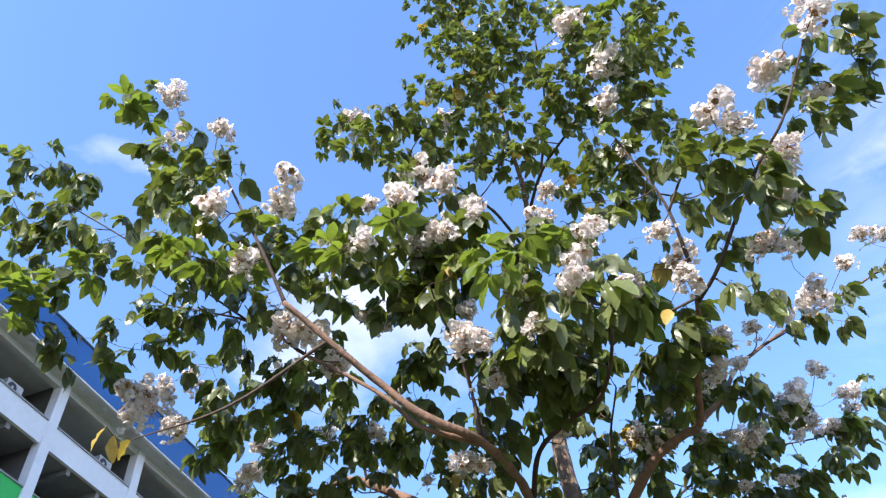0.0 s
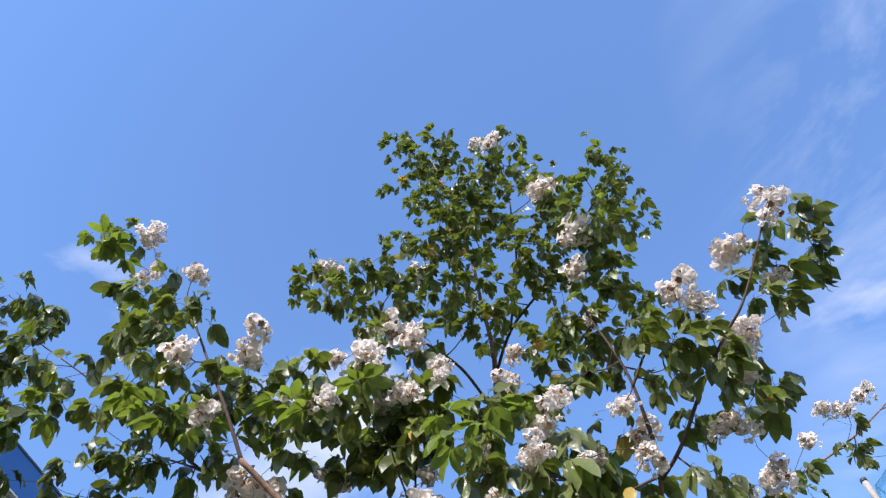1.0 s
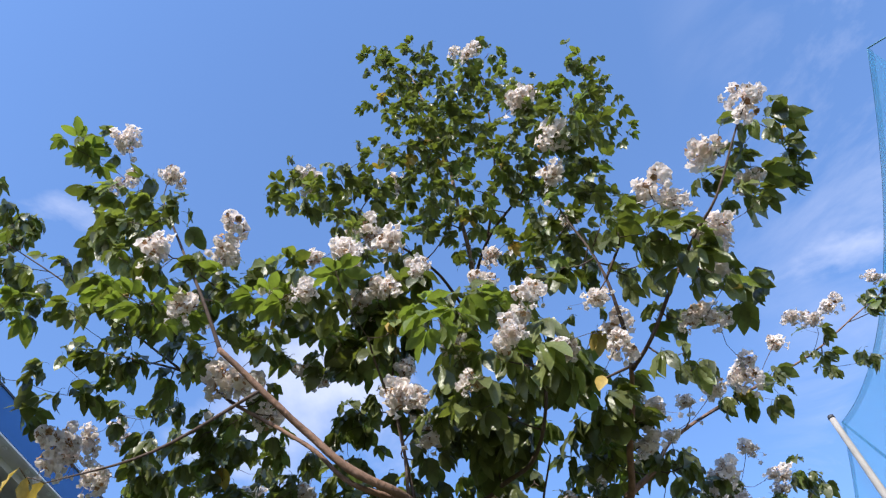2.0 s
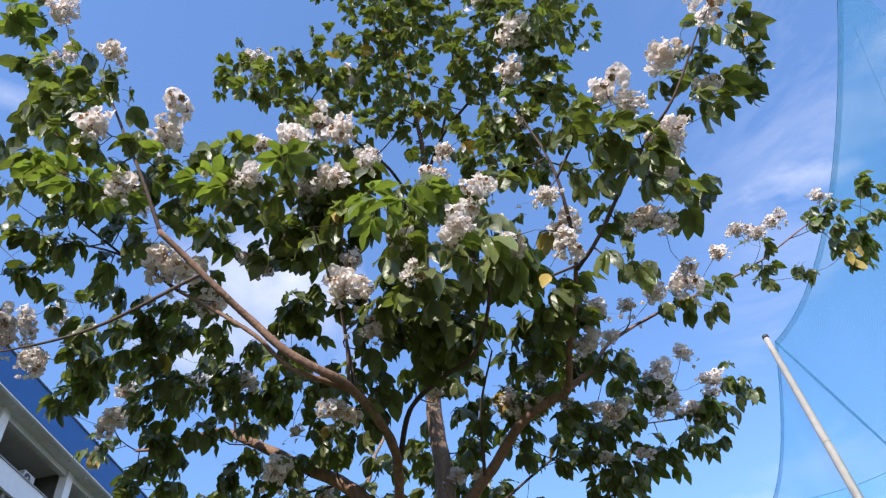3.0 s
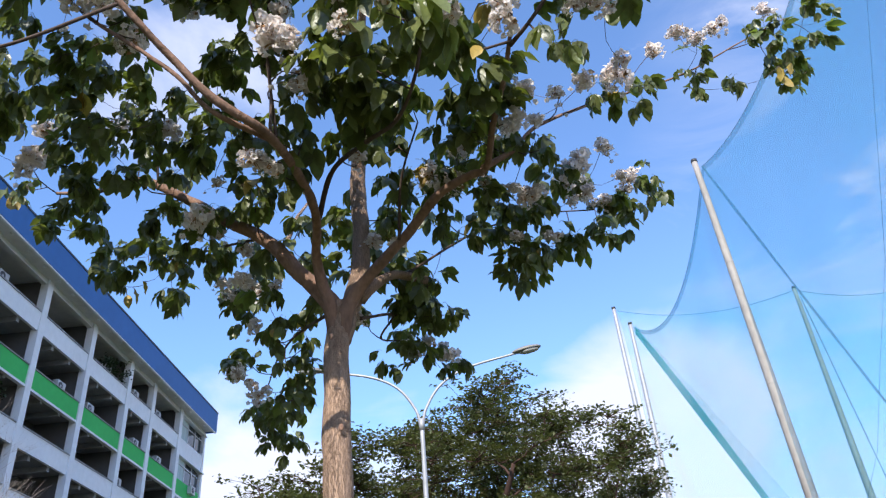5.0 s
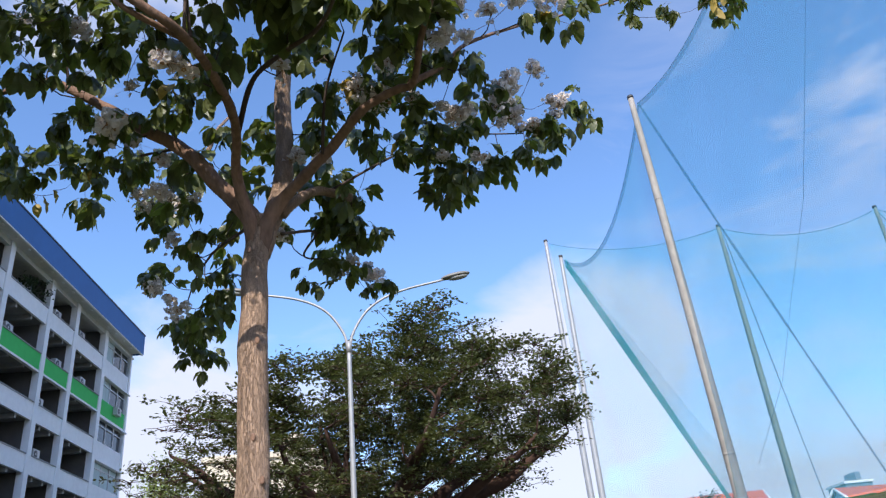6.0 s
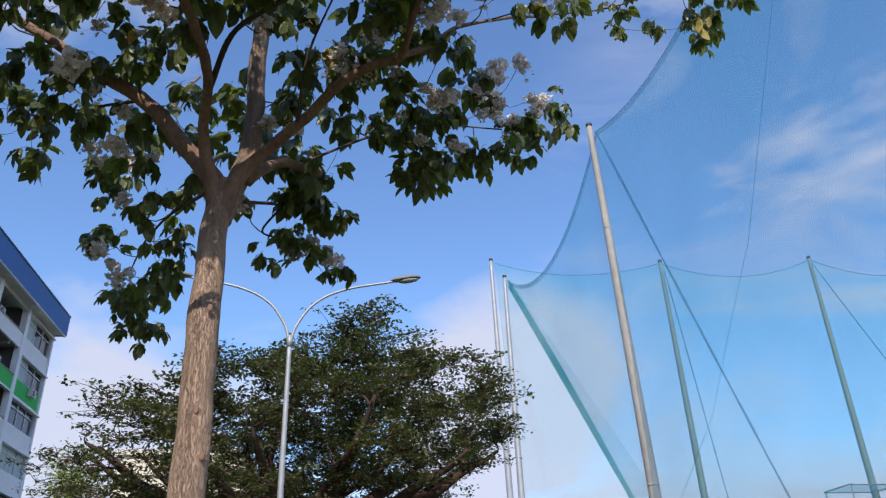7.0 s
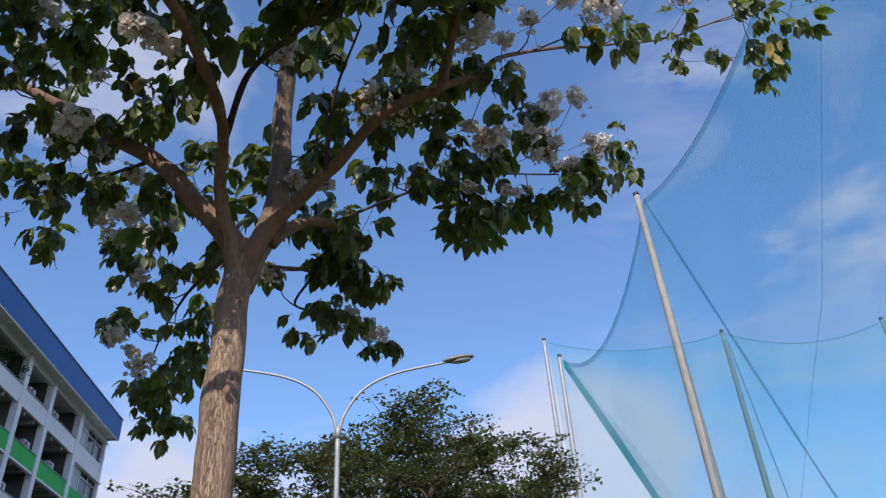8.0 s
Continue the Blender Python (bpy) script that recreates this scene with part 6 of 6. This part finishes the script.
# ---- houses and far blocks ----
def build_house(at, turn, length, depth, wall_h, ridge_h, label):
    house = empty("house", at, label=label, category="house")
    part("wall", box_bm((length, depth, wall_h), (0, 0, wall_h / 2)), WALL, house)
    hl, hd = length / 2 + 0.4, depth / 2 + 0.5
    v = [(-hl, -hd, wall_h - 0.2), (hl, -hd, wall_h - 0.2), (hl, 0, ridge_h), (-hl, 0, ridge_h), (-hl, hd, wall_h - 0.2), (hl, hd, wall_h - 0.2)]
    lift = [(x, y, z + 0.22) for x, y, z in v]
    mesh_object("roof", v + lift, [(6, 7, 8, 9), (9, 8, 11, 10), (0, 3, 2, 1), (3, 4, 5, 2), (0, 1, 7, 6), (1, 2, 8, 7), (2, 5, 11, 8), (5, 4, 10, 11), (4, 3, 9, 10), (3, 0, 6, 9)], ROOF_TILE, house, "orange tiled pitched roof")
    for s in (-1, 1):
        g = [(s * length / 2, -depth / 2, wall_h - 0.01), (s * length / 2, depth / 2, wall_h - 0.01), (s * length / 2, 0, ridge_h - 0.15)]
        g2 = [(x - s * 0.25, y, z) for x, y, z in g]
        mesh_object("gable", g + g2, [(0, 1, 2), (5, 4, 3), (0, 3, 4, 1), (1, 4, 5, 2), (2, 5, 3, 0)], WALL, house)
        tube("barge_board", [(s * (length / 2 + 0.42), -hd, wall_h - 0.1, 0.16), (s * (length / 2 + 0.42), 0, ridge_h + 0.1, 0.16)], WALL, house, 4, 4)
        tube("barge_board", [(s * (length / 2 + 0.42), hd, wall_h - 0.1, 0.16), (s * (length / 2 + 0.42), 0, ridge_h + 0.1, 0.16)], WALL, house, 4, 4)
    n = max(2, int(length / 3))
    for k in range(n):
        x = -length / 2 + length * (k + 0.5) / n
        part("window", box_bm((1.3, 0.06, 1.4), (x, -depth / 2 - 0.02, wall_h - 2.0)), FAR_GLASS, house)
    house.rotation_euler = (0, 0, turn)


build_house((28.6, 76, 1.1), -0.12, 11.2, 8, 7.0, 10.0, "white house with a steep orange tiled roof")
build_house((49.0, 84, 1.1), 0.1, 5.5, 6, 8.6, 10.6, "white house with an orange tiled roof behind the mound")
build_house((60, 86, 1.1), 0.1, 9, 6, 9.6, 11.4, "white house with an orange tiled roof behind the mound")


def build_far_block(at, size, wall_mat, floors, bays, label, roof_mat=None):
    x, y, z = size
    ob = empty("far_block", at, label=label, category="building", group="far housing blocks")
    part("wall", box_bm((x, y, z), (0, 0, z / 2)), wall_mat, ob)
    part("roof", box_bm((x + 1, y + 1, 0.8), (0, 0, z + 0.4)), roof_mat or WALL, ob)
    part("lift_house", box_bm((x * 0.2, y * 0.6, 3), (x * 0.2, 0, z + 2.3)), wall_mat, ob)
    for f in range(floors):
        zz = z * (f + 0.5) / floors
        part("ledge", box_bm((x + 0.2, 0.5, 0.5), (0, -y / 2 - 0.2, zz - 0.38 * z / floors)), wall_mat, ob)
        for b in range(bays):
            part("window", box_bm((x / bays * 0.6, 0.1, z / floors * 0.42), (-x / 2 + x * (b + 0.5) / bays, -y / 2 - 0.03, zz)), FAR_GLASS, ob)


build_far_block((-20.5, 118, 1), (17, 12, 25.5), CREAM, 9, 0, "cream housing block with a plain end wall", CREAM)
build_far_block((-5, 190, 1), (22, 14, 21), CREAM, 8, 8, "white housing block far behind the trees")
build_far_block((15.5, 180, 1), (13, 14, 19), WALL, 7, 6, "white housing block far behind the trees", PINK)
build_far_block((27.8, 190, 1), (9.2, 10, 20), PINK, 8, 4, "pink housing block in the distance")
build_far_block((39.6, 190, 1), (7.0, 10, 20), PINK, 8, 3, "pink housing block in the distance")
build_far_block((144, 260, 1), (9, 12, 33), FAR_GLASS, 9, 3, "dark glass tower block in the distance")


# ---- shelter on the mound ----
def build_shelter():
    g = ground_height(37.4, 50)
    sh = empty("net_shelter", (37.4, 50, g), label="small flat frame shelter roofed with green net", category="shelter")
    for x in (-2, 2):
        for y in (-1.5, 1.5):
            tube("post", [(x, y, -0.1, 0.06), (x, y, 2.2, 0.05)], GREENPOLE, sh, 8, 1)
    for y in (-1.5, 1.5):
        tube("roof_rail", [(-2.1, y, 2.22, 0.045), (2.1, y, 2.22, 0.045)], GREENPOLE, sh, 8, 1)
    for x in (-2, 2):
        tube("roof_rail", [(x, -1.6, 2.27, 0.045), (x, 1.6, 2.27, 0.045)], GREENPOLE, sh, 8, 1)
    verts = [(-2 + 0.4 * i, -1.5 + 0.5 * j, 2.25 - 0.18 * math.sin(math.pi * i / 10) * math.sin(math.pi * j / 6)) for j in range(7) for i in range(11)]
    faces = [(j * 11 + i, j * 11 + i + 1, j * 11 + i + 12, j * 11 + i + 11) for j in range(6) for i in range(10)]
    mesh_object("roof_net", verts, faces, NET_FOLD, sh, "sagging green net roof", smooth=True)


build_shelter()


# ---- bare shrub in front of the block ----
def build_bare_shrub(at, height, seed):
    rng = random.Random(seed)
    shrub = empty("bare_shrub", at, label="leafless pale shrub with many fine twigs", category="shrub")
    verts, faces = [], []

    def grow(p, d, length, r, depth):
        q = p + d * length
        mid = (p + q) / 2 + Vector((rng.gauss(0, 0.05), rng.gauss(0, 0.05), 0)) * length
        v, f = tube_data([np.array((*p, r)), np.array((*mid, r * 0.85)), np.array((*q, r * 0.65))], 5, first=len(verts))
        verts.extend(v)
        faces.extend(f)
        if depth:
            for k in range(3):
                nd = (d + Vector((rng.gauss(0, 0.45), rng.gauss(0, 0.45), rng.gauss(0.1, 0.3)))).normalized()
                grow(q, nd, length * rng.uniform(0.6, 0.85), r * 0.6, depth - 1)

    for k in range(3):
        grow(Vector((0, 0, -0.05)), Vector((rng.gauss(0, 0.2), rng.gauss(0, 0.2), 1)).normalized(), height * 0.3, 0.03, 6)
    mesh_object("branchwork", verts, faces, material("pale twig", (0.40, 0.33, 0.28), 0.9, grain=0.3), shrub, smooth=True)["kind"] = "stuff"


build_bare_shrub((-9.6, 11.2, 0.0), 7.0, 31)


def build_ledge_plant(y, z, seed):
    rng = random.Random(seed)
    plant = empty("potted_shrub", (FACE - 0.5, y, z), label="bushy green plant growing over a corridor parapet", category="plant")
    tube("pot", [(0, 0, -0.3, 0.16), (0, 0, 0.02, 0.2)], ROOF_TILE, plant, 12, 0.1)
    tips = [Vector((rng.gauss(0.25, 0.25), rng.gauss(0, 0.75), rng.uniform(0.1, 1.0))) for k in range(34)]
    verts, faces = [], []
    for t in tips:
        v, f = tube_data([np.array((0, 0, 0, 0.012)), np.array((*(t * 0.5 + Vector((0, 0, 0.1))), 0.01)), np.array((*t, 0.006))], 4, first=len(verts))
        verts.extend(v)
        faces.extend(f)
    mesh_object("stem", verts, faces, TWIG, plant)["kind"] = "stuff"
    v, f = crown_clumps(rng, tips, 26, 0.16, 0.16, 0.8)
    mesh_object("foliage", v, f, HEDGE, plant)["kind"] = "stuff"


build_ledge_plant(40.3, 21.06, 41)
build_ledge_plant(29.0, 15.3, 42)


# ---- rough grass on the mound ----
def build_grass():
    rng = random.Random(77)
    verts, faces = [], []
    for k in range(16000):
        x, y = rng.uniform(15.5, 44), rng.uniform(29, 51)
        if noise.noise((x * 0.35, y * 0.35, 7)) < -0.15:
            continue
        q = Vector((x, y, ground_height(x, y) - 0.02))
        d = Vector((rng.gauss(0, 0.35), rng.gauss(0, 0.35), 1)).normalized()
        s = Vector((rng.gauss(0, 1), rng.gauss(0, 1), 0)).normalized()
        h, w = rng.uniform(0.05, 0.13), rng.uniform(0.02, 0.05)
        b = len(verts)
        verts += [tuple(q - s * w), tuple(q + s * w), tuple(q + d * h)]
        faces.append((b, b + 1, b + 2))
    ob = mesh_object("grass", verts, faces, material("grass blade", (0.088, 0.094, 0.034), 0.8, grain=0.3, scale=2, coarse=0.3, spread=0.3, through_light=0.1))
    tagged(ob, "uneven dry-green grass tufts on the mound", "grass", kind="stuff")


build_grass()
